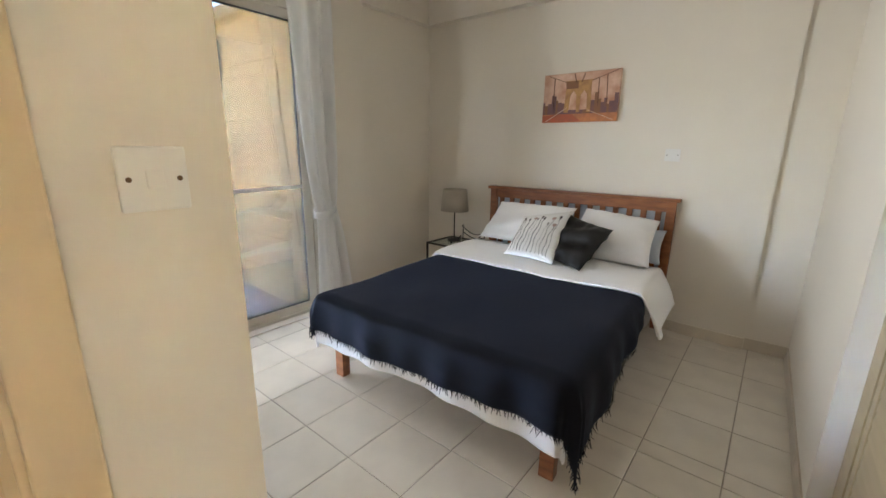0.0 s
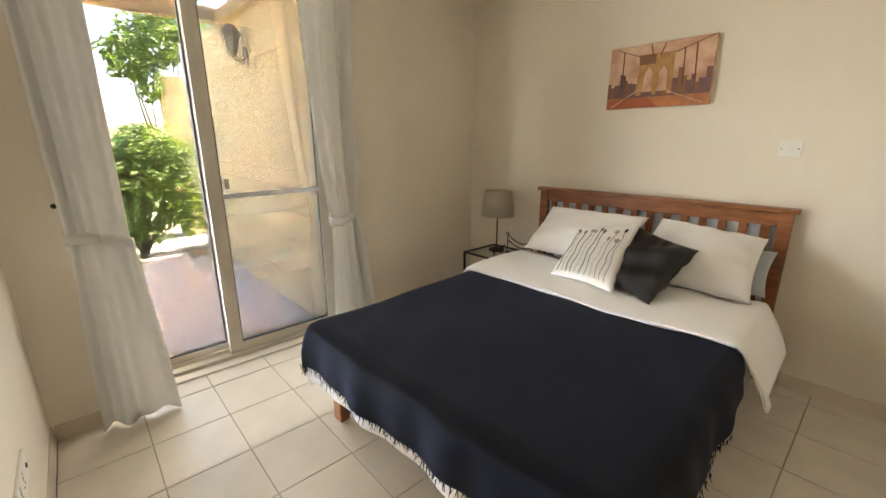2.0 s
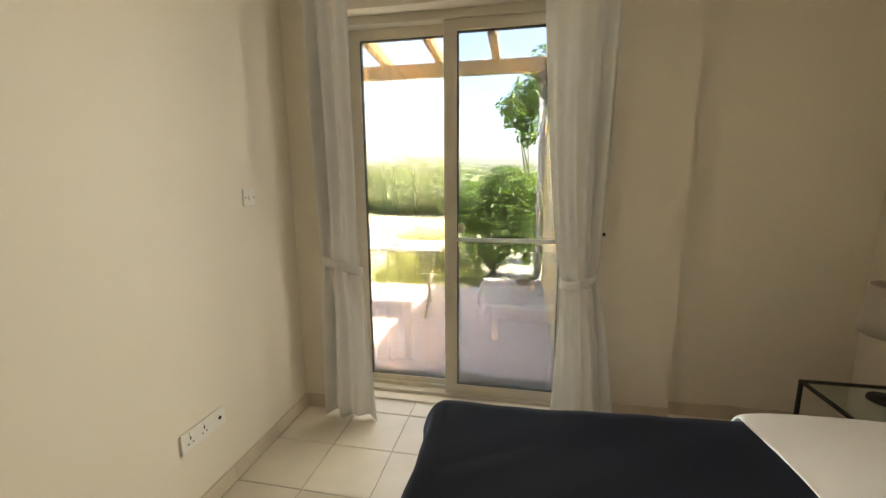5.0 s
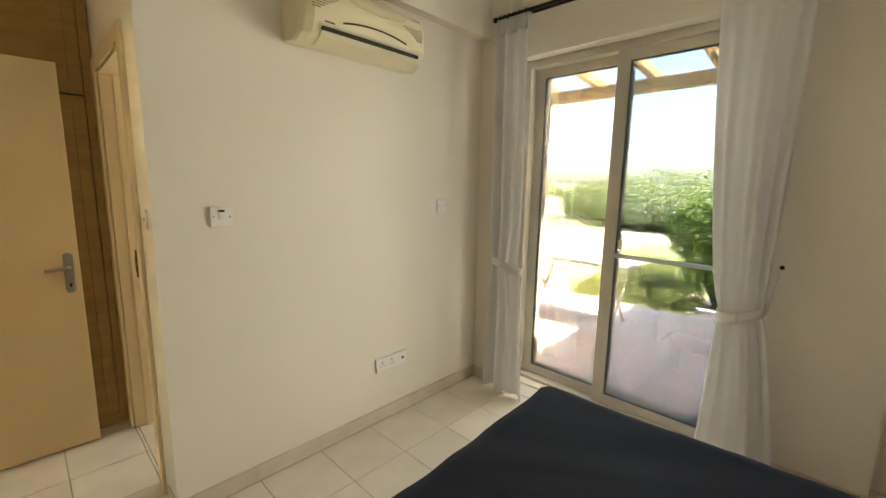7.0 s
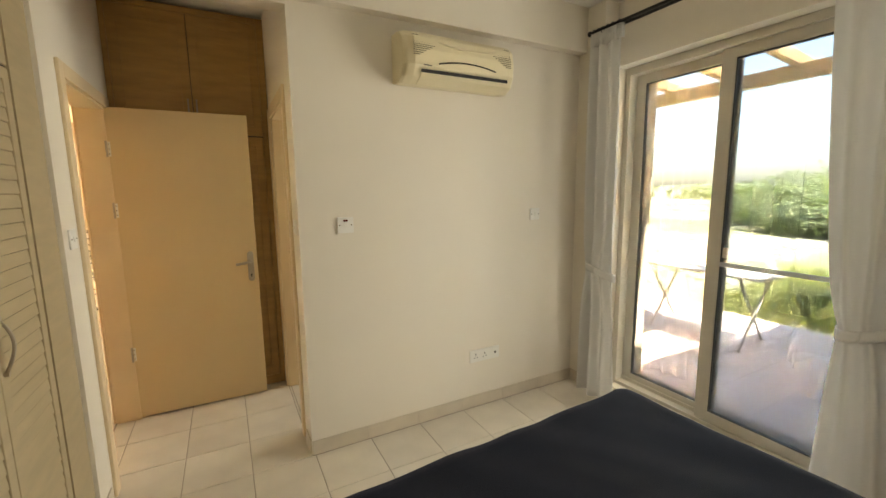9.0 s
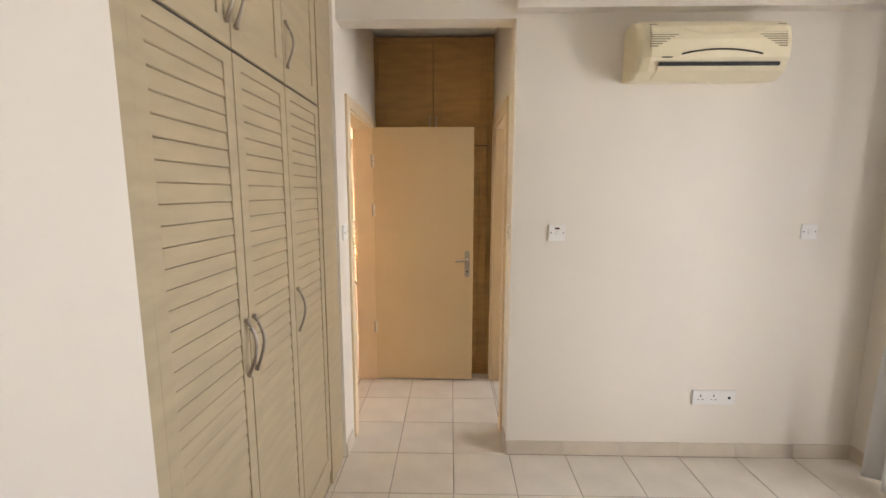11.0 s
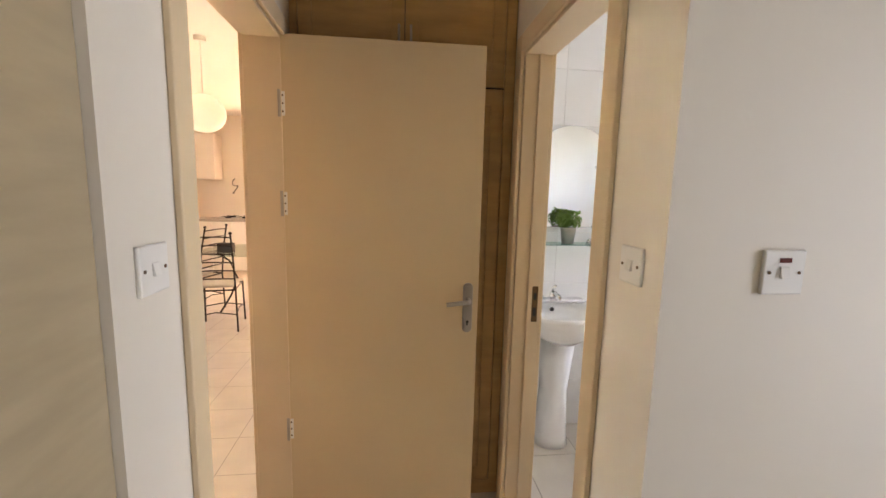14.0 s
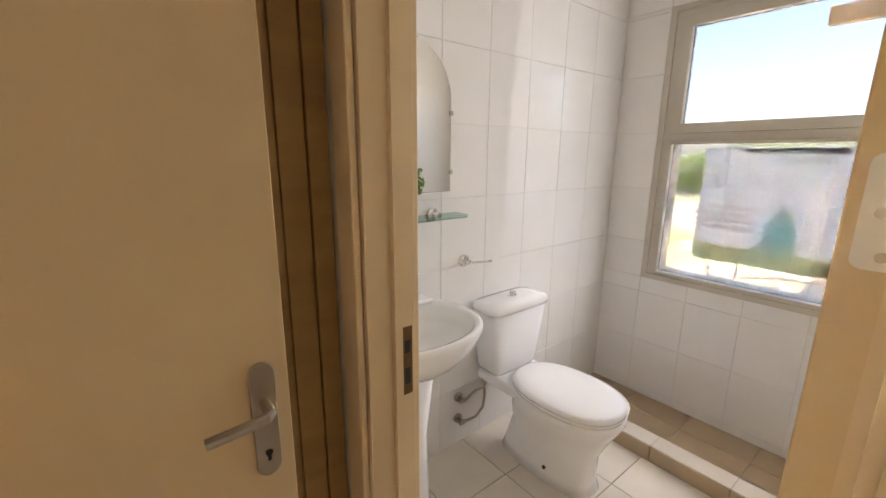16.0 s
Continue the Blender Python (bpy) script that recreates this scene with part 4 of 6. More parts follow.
def wardrobe():
    y0, y1, zs, x = 0.062, 1.573, 1.96, X_WARD
    w = thing("fitted_wardrobe", (1.3, 0.8, 0), "fitted wardrobe of washed wood with louvred doors and top cupboards", "wardrobe")
    soft(part("carcass", boxes(((x + 0.03, y0, 0.0), (1.63, y1, 2.776))), WARD, w), 0.002)
    part("plinth", boxes(((x + 0.012, y0, 0.0), (x + 0.029, y1, 0.075))), WARD, w)
    part("side_stile", boxes(((x - 0.004, y0, 0.0), (x + 0.029, 0.284, 2.776))), WARD, w)
    part("side_stile", boxes(((x - 0.004, 1.454, 0.0), (x + 0.029, y1, 2.776))), WARD, w)
    doors = ((0.288, 0.672), (0.677, 1.050), (1.055, 1.450))
    for i, (a, b) in enumerate(doors):
        za, zb = 0.08, zs - 0.006
        d = part("door", ring(bmesh.new(), "x", (a, za), (b, zb), (0.046, 0.046, 0.09, 0.042), x, x + 0.022), WARD, w)
        soft(d, 0.003)
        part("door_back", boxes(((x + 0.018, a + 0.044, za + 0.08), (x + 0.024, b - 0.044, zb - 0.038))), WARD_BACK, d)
        z, pitch = za + 0.09, 0.0486
        n = round((zb - 0.042 - z) / pitch)
        pitch = (zb - 0.042 - z) / n
        for k in range(n):
            bm = bmesh.new()
            zz = z + k * pitch
            prism(bm, [(x + 0.006, zz + 0.0012), (x + 0.003, zz + 0.004), (x + 0.004, zz + pitch * 0.5), (x + 0.0065, zz + pitch - 0.001), (x + 0.016, zz + pitch - 0.001), (x + 0.016, zz + 0.0012)], "y", a + 0.0465, b - 0.0465)
            part("slat", bm, WARD, d)
        bm = bmesh.new()
        hy = {0: b - 0.023, 1: b - 0.023, 2: a + 0.023}[i]
        bow_handle(bm, x, hy, 0.985, 1.16)
        part("handle", bm, STEEL, d, "curved brushed metal pull handle")
        ta, tb = zs + 0.004, 2.765
        t = part("top_door", ring(bmesh.new(), "x", (a, ta), (b, tb), (0.06, 0.06, 0.07, 0.07), x, x + 0.022), WARD, w)
        part("panel", boxes(((x + 0.006, a + 0.058, ta + 0.068), (x + 0.02, b - 0.058, tb - 0.068))), WARD, t)
        soft(t, 0.003)
        bm = bmesh.new()
        bow_handle(bm, x, hy, 2.03, 2.19)
        part("handle", bm, STEEL, t, "curved brushed metal pull handle")
    part("shadow_gap", boxes(((x + 0.006, 0.288, zs - 0.005), (x + 0.029, 1.450, zs + 0.003))), GAP, w)


wardrobe()


# ---- corridor: door frames, doors, closet ----
def door_frame(name, x_face, x_far, y0, y1, out, label):
    """A lining with architraves round an opening in a wall that runs along y; out is the corridor's side (+1 or -1)."""
    d = thing(name, (x_face, (y0 + y1) / 2, 0), label, "door frame", kind="structure")
    xa, xb = min(x_face, x_far), max(x_face, x_far)
    soft(part("lining", boxes(((xa + 0.002, y0 - 0.001, 0), (xb - 0.002, y0 + 0.022, D_TOP)), ((xa + 0.002, y1 - 0.022, 0), (xb - 0.002, y1 + 0.001, D_TOP)), ((xa + 0.002, y0 + 0.022, D_TOP - 0.022), (xb - 0.002, y1 - 0.022, D_TOP + 0.001))), FRAME, d), 0.002)
    for x, s in ((x_face, out), (x_far, -out)):
        wd, t = 0.068, 0.016
        lo, hi = min(x, x + s * t), max(x, x + s * t)
        ya = max(y0 - wd + 0.012, Y_CLOSET + 0.004)
        soft(part("architrave", boxes(((lo, ya, 0), (hi, y0 + 0.012, D_TOP + wd - 0.012))), FRAME, d), 0.004, 3)
        soft(part("architrave", boxes(((lo, y1 - 0.012, 0), (hi, y1 + wd - 0.012, D_TOP + wd - 0.012))), FRAME, d), 0.004, 3)
        soft(part("architrave", boxes(((lo, y0 + 0.012, D_TOP - 0.012), (hi, y1 - 0.012, D_TOP + wd - 0.012))), FRAME, d), 0.004, 3)
    return d


kf = door_frame("door_frame_1", X_KIT, 1.09, K_Y0, K_Y1, -1, "cream painted door frame of the living room doorway")
bf = door_frame("door_frame_2", 0.0, -0.12, B_Y0, B_Y1, 1, "cream painted door frame of the bathroom doorway")
part("stop_bead", boxes(((-0.078, B_Y0 + 0.022, 0), (-0.060, B_Y0 + 0.034, D_TOP - 0.022)), ((-0.078, B_Y1 - 0.034, 0), (-0.060, B_Y1 - 0.022, D_TOP - 0.022))), FRAME, bf)
sp = part("strike_plate", boxes(((-0.108, B_Y0 + 0.022, 0.92), (-0.082, B_Y0 + 0.0245, 1.08)), ((-0.082, B_Y0 + 0.022, 0.955), (-0.074, B_Y0 + 0.0245, 1.045))), BRASS, bf, "aged brass strike plate")
part("latch_hole", boxes(((-0.102, B_Y0 + 0.0240, 1.02), (-0.088, B_Y0 + 0.0252, 1.05)), ((-0.102, B_Y0 + 0.0240, 0.945), (-0.088, B_Y0 + 0.0252, 0.985))), DARK, sp)


def bathroom_door():
    """The inward door, standing open at a right angle: its hinge edge faces the corridor."""
    x1, x0, ya, yb = -0.100, -0.80, -0.330, -0.289
    d = thing("door_2", (-0.45, -0.31, 0), "plain cream flush bathroom door standing open", "door", kind="structure")
    leaf_ = soft(part("leaf", boxes(((x0, ya, 0.012), (x1, yb, 2.035))), DOOR, d), 0.002)
    for zc in (0.25, 1.40, 1.80):
        bm = bmesh.new()
        r, h, w0, w1 = 0.008, 0.045, ya + 0.010, yb + 0.001
        outline = [(w0 + r - r * math.sin(a), zc + s * (h - r) + s * r * math.cos(a) * 1.0) for s, angs in ((1, (0.0, 0.5, 1.0, 1.57)), (-1, (1.57, 1.0, 0.5, 0.0))) for a in angs]
        prism(bm, [(w1, zc + h)] + outline + [(w1, zc - h)], "x", x1 + 0.0005, x1 + 0.0025)
        hinge = part("hinge", bm, PLASTIC, leaf_, "cream painted steel hinge leaf")
        bm = bmesh.new()
        cyl(bm, (x1 + 0.004, yb + 0.006, zc - h), (x1 + 0.004, yb + 0.006, zc + h), 0.006, n=10)
        part("hinge_pin", bm, STEEL, leaf_)
        bm = bmesh.new()
        for k in (-0.034, 0.0, 0.034):
            cyl(bm, (x1 + 0.0025, ya + 0.022 + (0.006 if k else 0), zc + k), (x1 + 0.0036, ya + 0.022 + (0.006 if k else 0), zc + k), 0.0042, n=10)
        part("hinge_screws", bm, STEEL, leaf_)


bathroom_door()


def open_door():
    y0, y1, x0, x1 = -1.003, -0.967, 0.160, 0.958
    M = Matrix.Translation((x1, -0.985, 0)) @ Matrix.Rotation(radians(-0.8), 4, "Z") @ Matrix.Translation((-x1, 0.985, 0))
    d = thing("door_1", (0.56, -0.985, 0), "plain cream flush door standing wide open in the corridor", "door", kind="structure")
    def put(n, bm, m, parent, lab=""):
        bmesh.ops.transform(bm, matrix=M, verts=bm.verts)
        return part(n, bm, m, parent, lab)
    leaf_ = soft(put("leaf", boxes(((x0, y0, 0.012), (x1, y1, 2.055))), DOOR, d), 0.002)
    pl = bmesh.new()
    zc = 0.99
    outline = [(0.205 + 0.021 * math.cos(a), zc + 0.088 + 0.021 * math.sin(a)) for a in [math.pi * k / 10 for k in range(11)]] + [(0.205 + 0.021 * math.cos(a), zc - 0.088 + 0.021 * math.sin(a)) for a in [math.pi + math.pi * k / 10 for k in range(11)]]
    prism(pl, outline, "y", y1, y1 + 0.007)
    h = soft(put("handle_plate", pl, STEEL, leaf_, "brushed metal handle plate"), 0.002)
    bm = bmesh.new()
    tube(bm, [(0.205, y1 + 0.005, zc + 0.035), (0.205, y1 + 0.044, zc + 0.035), (0.213, y1 + 0.053, zc + 0.035), (0.235, y1 + 0.057, zc + 0.034), (0.265, y1 + 0.055, zc + 0.030), (0.30, y1 + 0.049, zc + 0.024)], 0.0095, 10)
    put("handle_lever", bm, STEEL, leaf_, "curved lever handle")
    bm = bmesh.new()
    cyl(bm, (0.205, y1 + 0.0068, zc - 0.062), (0.205, y1 + 0.0078, zc - 0.062), 0.0065, n=12)
    box(bm, (0.202, y1 + 0.0068, zc - 0.078), (0.208, y1 + 0.0078, zc - 0.062))
    put("keyhole", bm, DARK, leaf_)
    for z in (0.46, 1.418, 1.80):
        hh = put("hinge", boxes(((x1 - 0.018, y1 - 0.0005, z - 0.045), (x1 - 0.002, y1 + 0.002, z + 0.045))), PLASTIC, leaf_, "cream painted hinge")
        bm = bmesh.new()
        for k in (-0.03, 0, 0.03):
            cyl(bm, (x1 - 0.010, y1 + 0.002, z + k), (x1 - 0.010, y1 + 0.0032, z + k), 0.0035, n=8)
        put("screw", bm, BRASS, leaf_)
    bm = bmesh.new()
    for z in (0.46, 1.418, 1.80):
        cyl(bm, (x1 + 0.002, y1 + 0.004, z - 0.05), (x1 + 0.002, y1 + 0.004, z + 0.05), 0.006, n=10)
    put("hinge_pins", bm, STEEL, d)


open_door()


def corridor_closet():
    y, zs, x0, x1, zt = Y_CLOSET, 1.93, 0.003, 0.947, 2.735
    c = thing("corridor_closet", (0.47, y - 0.3, 0), "fitted corridor closet of limed wood with panelled doors", "closet")
    part("carcass", boxes(((x0, -1.74, 0.0), (x1, y - 0.024, 2.755))), CLOSET, c)
    soft(part("surround", ring(bmesh.new(), "y", (x0, 0.0), (x1, 2.755), (0.045, 0.03, 0.07, 0.04), y - 0.024, y + 0.002), CLOSET, c), 0.003)
    mid = 0.482
    for a, b in ((x0 + 0.048, mid - 0.002), (mid + 0.002, x1 - 0.033)):
        for za, zb, n in ((0.073, zs - 0.004, "door"), (zs + 0.004, zt - 0.023, "top_door")):
            d = part(n, ring(bmesh.new(), "y", (a, za), (b, zb), (0.055, 0.055, 0.07, 0.07), y - 0.02, y), CLOSET, c)
            part("panel", boxes(((a + 0.053, y - 0.018, za + 0.068), (b - 0.053, y - 0.007, zb - 0.068))), CLOSET, d)
            soft(d, 0.003)
            bm = bmesh.new()
            hx = mid - 0.025 if b < mid else mid + 0.025
            z0 = 2.0 if n == "top_door" else 0.95
            tube(bm, [(hx, y + 0.004 + 0.026 * math.sin(math.pi * k / 12), z0 + 0.16 * k / 12) for k in range(13)], 0.005, 8)
            part("handle", bm, STEEL, d, "curved pull handle")
    part("shadow_gap", boxes(((x0 + 0.045, y - 0.022, zs - 0.003), (x1 - 0.03, y - 0.008, zs + 0.003)), ((mid - 0.0015, y - 0.022, 0.07), (mid + 0.0015, y - 0.008, zt - 0.02))), GAP, c)


corridor_closet()


# ---- bathroom ----
# Tinted dark to hold down the brightness outside the window.
BATH_PANE = glass("dimmed_bath_glass", (0.116, 0.120, 0.125))


def bath_window():
    x = BATH_X - 0.035
    w = thing("window_1", (x, (WIN_Y0 + WIN_Y1) / 2, WIN_Z0), "ivory aluminium bathroom window with a top vent pane", "window", kind="structure")
    y0, y1, z0, z1, zm = WIN_Y0, WIN_Y1, WIN_Z0, WIN_Z1, 1.545
    f = 0.045
    soft(part("window_frame", ring(bmesh.new(), "x", (y0, z0), (y1, z1), (f, f, 0.018, f), x - 0.03, x + 0.04), ALU, w), 0.003)
    soft(part("transom", boxes(((x - 0.03, y0 + f, zm - 0.02), (x + 0.04, y1 - f, zm + 0.02))), ALU, w), 0.003)
    for za, zb, s in ((z0 + 0.018, zm - 0.02, 0.018), (zm + 0.02, z1 - f, 0.05)):
        sash = part("sash", ring(bmesh.new(), "x", (y0 + f, za), (y1 - f, zb), (s, s, s, s), x - 0.01, x + 0.048), ALU, w)
        soft(sash, 0.003)
        p = part("pane", boxes(((x + 0.012, y0 + f + s - 0.003, za + s - 0.003), (x + 0.017, y1 - f - s + 0.003, zb - s + 0.003))), BATH_PANE, sash)
        p.visible_shadow = False
    soft(part("inner_trim", ring(bmesh.new(), "x", (y0 - 0.02, z0 - 0.02), (y1 + 0.02, z1 + 0.02), (0.032, 0.032, 0.032, 0.032), BATH_X, BATH_X + 0.014), ALU, w), 0.003)
    # sale banner outside the lower pane, seen from its back
    b = thing("sale_banner", (x - 0.12, -0.92, 0.80), "pale translucent sale banner hung outside the window, seen from behind", "banner")
    xb = x - 0.13
    part("sheet", boxes(((xb - 0.006, -1.205, 0.86), (xb - 0.005, -0.535, 1.49))), fabric("pale_banner_vinyl", (0.90, 0.92, 0.90), 0.6, 300, 0.03, 0.8), b)
    inks = {k: fabric("banner_" + k, c, 0.7, 300, 0.05, 0.95) for k, c in {"grey": (0.62, 0.65, 0.64), "pink": (0.66, 0.61, 0.58), "teal": (0.50, 0.72, 0.72), "olive": (0.76, 0.78, 0.58)}.items()}
    part("printed_band", boxes(((xb, -1.205, 0.865), (xb + 0.0005, -0.535, 0.955))), inks["olive"], b)
    part("printed_bar", boxes(((xb, -1.02, 1.455), (xb + 0.0005, -0.62, 1.485))), inks["grey"], b)
    part("printed_bar", boxes(((xb, -0.84, 1.415), (xb + 0.0005, -0.66, 1.435))), inks["grey"], b)
    for i, (z, a, e) in enumerate(((1.16, -1.18, -0.93), (1.12, -1.22, -0.94), (1.085, -1.22, -0.94), (1.05, -1.20, -0.96))):
        part("printed_bar", boxes(((xb, a, z), (xb + 0.0005, e, z + 0.018))), inks["grey"], b)
    bm = bmesh.new()
    prism(bm, [(-0.89, 0.96), (-0.74, 0.96), (-0.75, 1.10), (-0.775, 1.16), (-0.815, 1.18), (-0.855, 1.15), (-0.88, 1.08)], "x", xb, xb + 0.0005)
    part("printed_shape", bm, inks["teal"], b)
    # the words, read from the printed side, so mirrored here
    cu = bpy.data.curves.new("banner_words", "FONT")
    cu.body, cu.size, cu.extrude, cu.align_x = "FOR SALE", 0.075, 0.0006, "CENTER"
    tmp = new("printed_words", cu)
    me = bpy.data.meshes.new_from_object(tmp.evaluated_get(bpy.context.evaluated_depsgraph_get()))
    bpy.data.objects.remove(tmp)
    me.transform(Matrix(((0, 0, 1, xb + 0.001), (-1, 0, 0, -0.99), (0, 1, 0, 1.285), (0, 0, 0, 1))))
    me.transform(Matrix.Translation(-OFF[b]))
    me.materials.append(inks["pink"])
    ob = new("printed_words", me)
    ob.parent = b


bath_window()


def oval(cx, cy, z, rx, ry, n=32, p=2.2, back=None):
    pts = []
    for k in range(n):
        a = 2 * math.pi * k / n
        c, s = math.cos(a), math.sin(a)
        x = cx + rx * math.copysign(abs(c) ** (2 / p), c)
        y = cy + ry * math.copysign(abs(s) ** (2 / p), s)
        if back is not None:
            y = max(back, y)
        pts.append((x, y, z))
    return pts


def basin():
    cx, wy = -0.43, BATH_Y + 0.008
    b = thing("pedestal_basin", (cx, wy + 0.2, 0), "white porcelain pedestal wash basin on the tiled wall", "basin")
    cy = wy + 0.20
    bm = bmesh.new()
    rings = [oval(cx, cy, 0.66, 0.10, 0.13, back=wy), oval(cx, cy, 0.70, 0.17, 0.18, back=wy), oval(cx, cy, 0.76, 0.25, 0.225, back=wy), oval(cx, cy, 0.815, 0.275, 0.245, back=wy), oval(cx, cy, 0.835, 0.275, 0.245, back=wy), oval(cx, cy, 0.84, 0.262, 0.235, back=wy + 0.006),
             oval(cx, cy + 0.03, 0.83, 0.235, 0.18), oval(cx, cy + 0.03, 0.78, 0.215, 0.165), oval(cx, cy + 0.03, 0.725, 0.15, 0.12), oval(cx, cy + 0.03, 0.71, 0.03, 0.03)]
    loft(bm, rings)
    part("bowl", bm, PORCELAIN, b, smooth=True)
    bm = bmesh.new()
    box(bm, (cx - 0.20, wy, 0.835), (cx + 0.20, wy + 0.085, 0.855))
    soft(part("deck", bm, PORCELAIN, b, smooth=False), 0.008, 3)
    bm = bmesh.new()
    loft(bm, [oval(cx, wy + 0.15, 0.0, 0.105, 0.11), oval(cx, wy + 0.15, 0.05, 0.095, 0.105), oval(cx, wy + 0.16, 0.35, 0.075, 0.09), oval(cx, wy + 0.17, 0.66, 0.10, 0.12)])
    part("pedestal", bm, PORCELAIN, b, smooth=True)
    bm = bmesh.new()
    cyl(bm, (cx, wy + 0.075, 0.852), (cx, wy + 0.075, 0.905), 0.024, 0.019)
    tube(bm, [(cx, wy + 0.075, 0.892), (cx, wy + 0.12, 0.905), (cx, wy + 0.165, 0.898), (cx, wy + 0.182, 0.878)], 0.012, 10)
    tube(bm, [(cx, wy + 0.072, 0.905), (cx, wy + 0.068, 0.925), (cx, wy + 0.11, 0.945)], 0.009, 10)
    part("tap", bm, CHROME, b, "chrome mixer tap", smooth=True)
    bm = bmesh.new()
    cyl(bm, (cx, wy + 0.072, 0.79), (cx, wy + 0.078, 0.80), 0.012)
    part("overflow", bm, DARK, b)


basin()


def toilet():
    cx, wy = -1.10, BATH_Y + 0.008
    t = thing("toilet", (cx, -1.3, 0), "white porcelain close-coupled toilet with closed lid", "toilet")
    bm = bmesh.new()
    loft(bm, [oval(cx, wy + 0.083, 0.395, 0.135, 0.075, p=6), oval(cx, wy + 0.086, 0.42, 0.15, 0.08, p=6), oval(cx, wy + 0.092, 0.72, 0.192, 0.09, p=6)])
    part("tank", bm, PORCELAIN, t, smooth=True)
    bm = bmesh.new()
    loft(bm, [oval(cx, wy + 0.097, 0.722, 0.198, 0.095, p=6), oval(cx, wy + 0.098, 0.745, 0.203, 0.098, p=5), oval(cx, wy + 0.097, 0.762, 0.19, 0.09, p=5), oval(cx, wy + 0.097, 0.77, 0.14, 0.055, p=4)])
    part("tank_lid", bm, PORCELAIN, t, smooth=True)
    bm = bmesh.new()
    cyl(bm, (cx, wy + 0.10, 0.768), (cx, wy + 0.10, 0.782), 0.022)
    cyl(bm, (cx, wy + 0.10, 0.782), (cx, wy + 0.10, 0.795), 0.012, 0.016)
    part("flush_button", bm, CHROME, t, "chrome flush knob", smooth=True)
    bm = bmesh.new()
    loft(bm, [oval(cx, -1.28, 0.0, 0.115, 0.25, p=3), oval(cx, -1.28, 0.05, 0.105, 0.235, p=3), oval(cx, -1.26, 0.18, 0.11, 0.225), oval(cx, -1.235, 0.29, 0.15, 0.25), oval(cx, -1.21, 0.365, 0.178, 0.265), oval(cx, -1.21, 0.395, 0.18, 0.268)])
    part("bowl", bm, PORCELAIN, t, smooth=True)
    bm = bmesh.new()
    box(bm, (cx - 0.15, wy + 0.02, 0.34), (cx + 0.15, -1.35, 0.40))
    soft(part("rear_shelf", bm, PORCELAIN, t), 0.02, 3)
    bm = bmesh.new()
    loft(bm, [oval(cx, -1.205, 0.397, 0.183, 0.258, p=2.3), oval(cx, -1.205, 0.412, 0.186, 0.262, p=2.3)])
    part("seat", bm, PORCELAIN, t, smooth=True)
    bm = bmesh.new()
    loft(bm, [oval(cx, -1.205, 0.415, 0.186, 0.262, p=2.3), oval(cx, -1.205, 0.428, 0.188, 0.264, p=2.3), oval(cx, -1.205, 0.438, 0.165, 0.24, p=2.3), oval(cx, -1.205, 0.441, 0.08, 0.12, p=2.3)])
    part("lid", bm, PORCELAIN, t, smooth=True)
    bm = bmesh.new()
    cyl(bm, (cx + 0.108, -1.22, 0.07), (cx + 0.114, -1.22, 0.07), 0.009)
    part("bolt_cap", bm, DARK, t)


toilet()


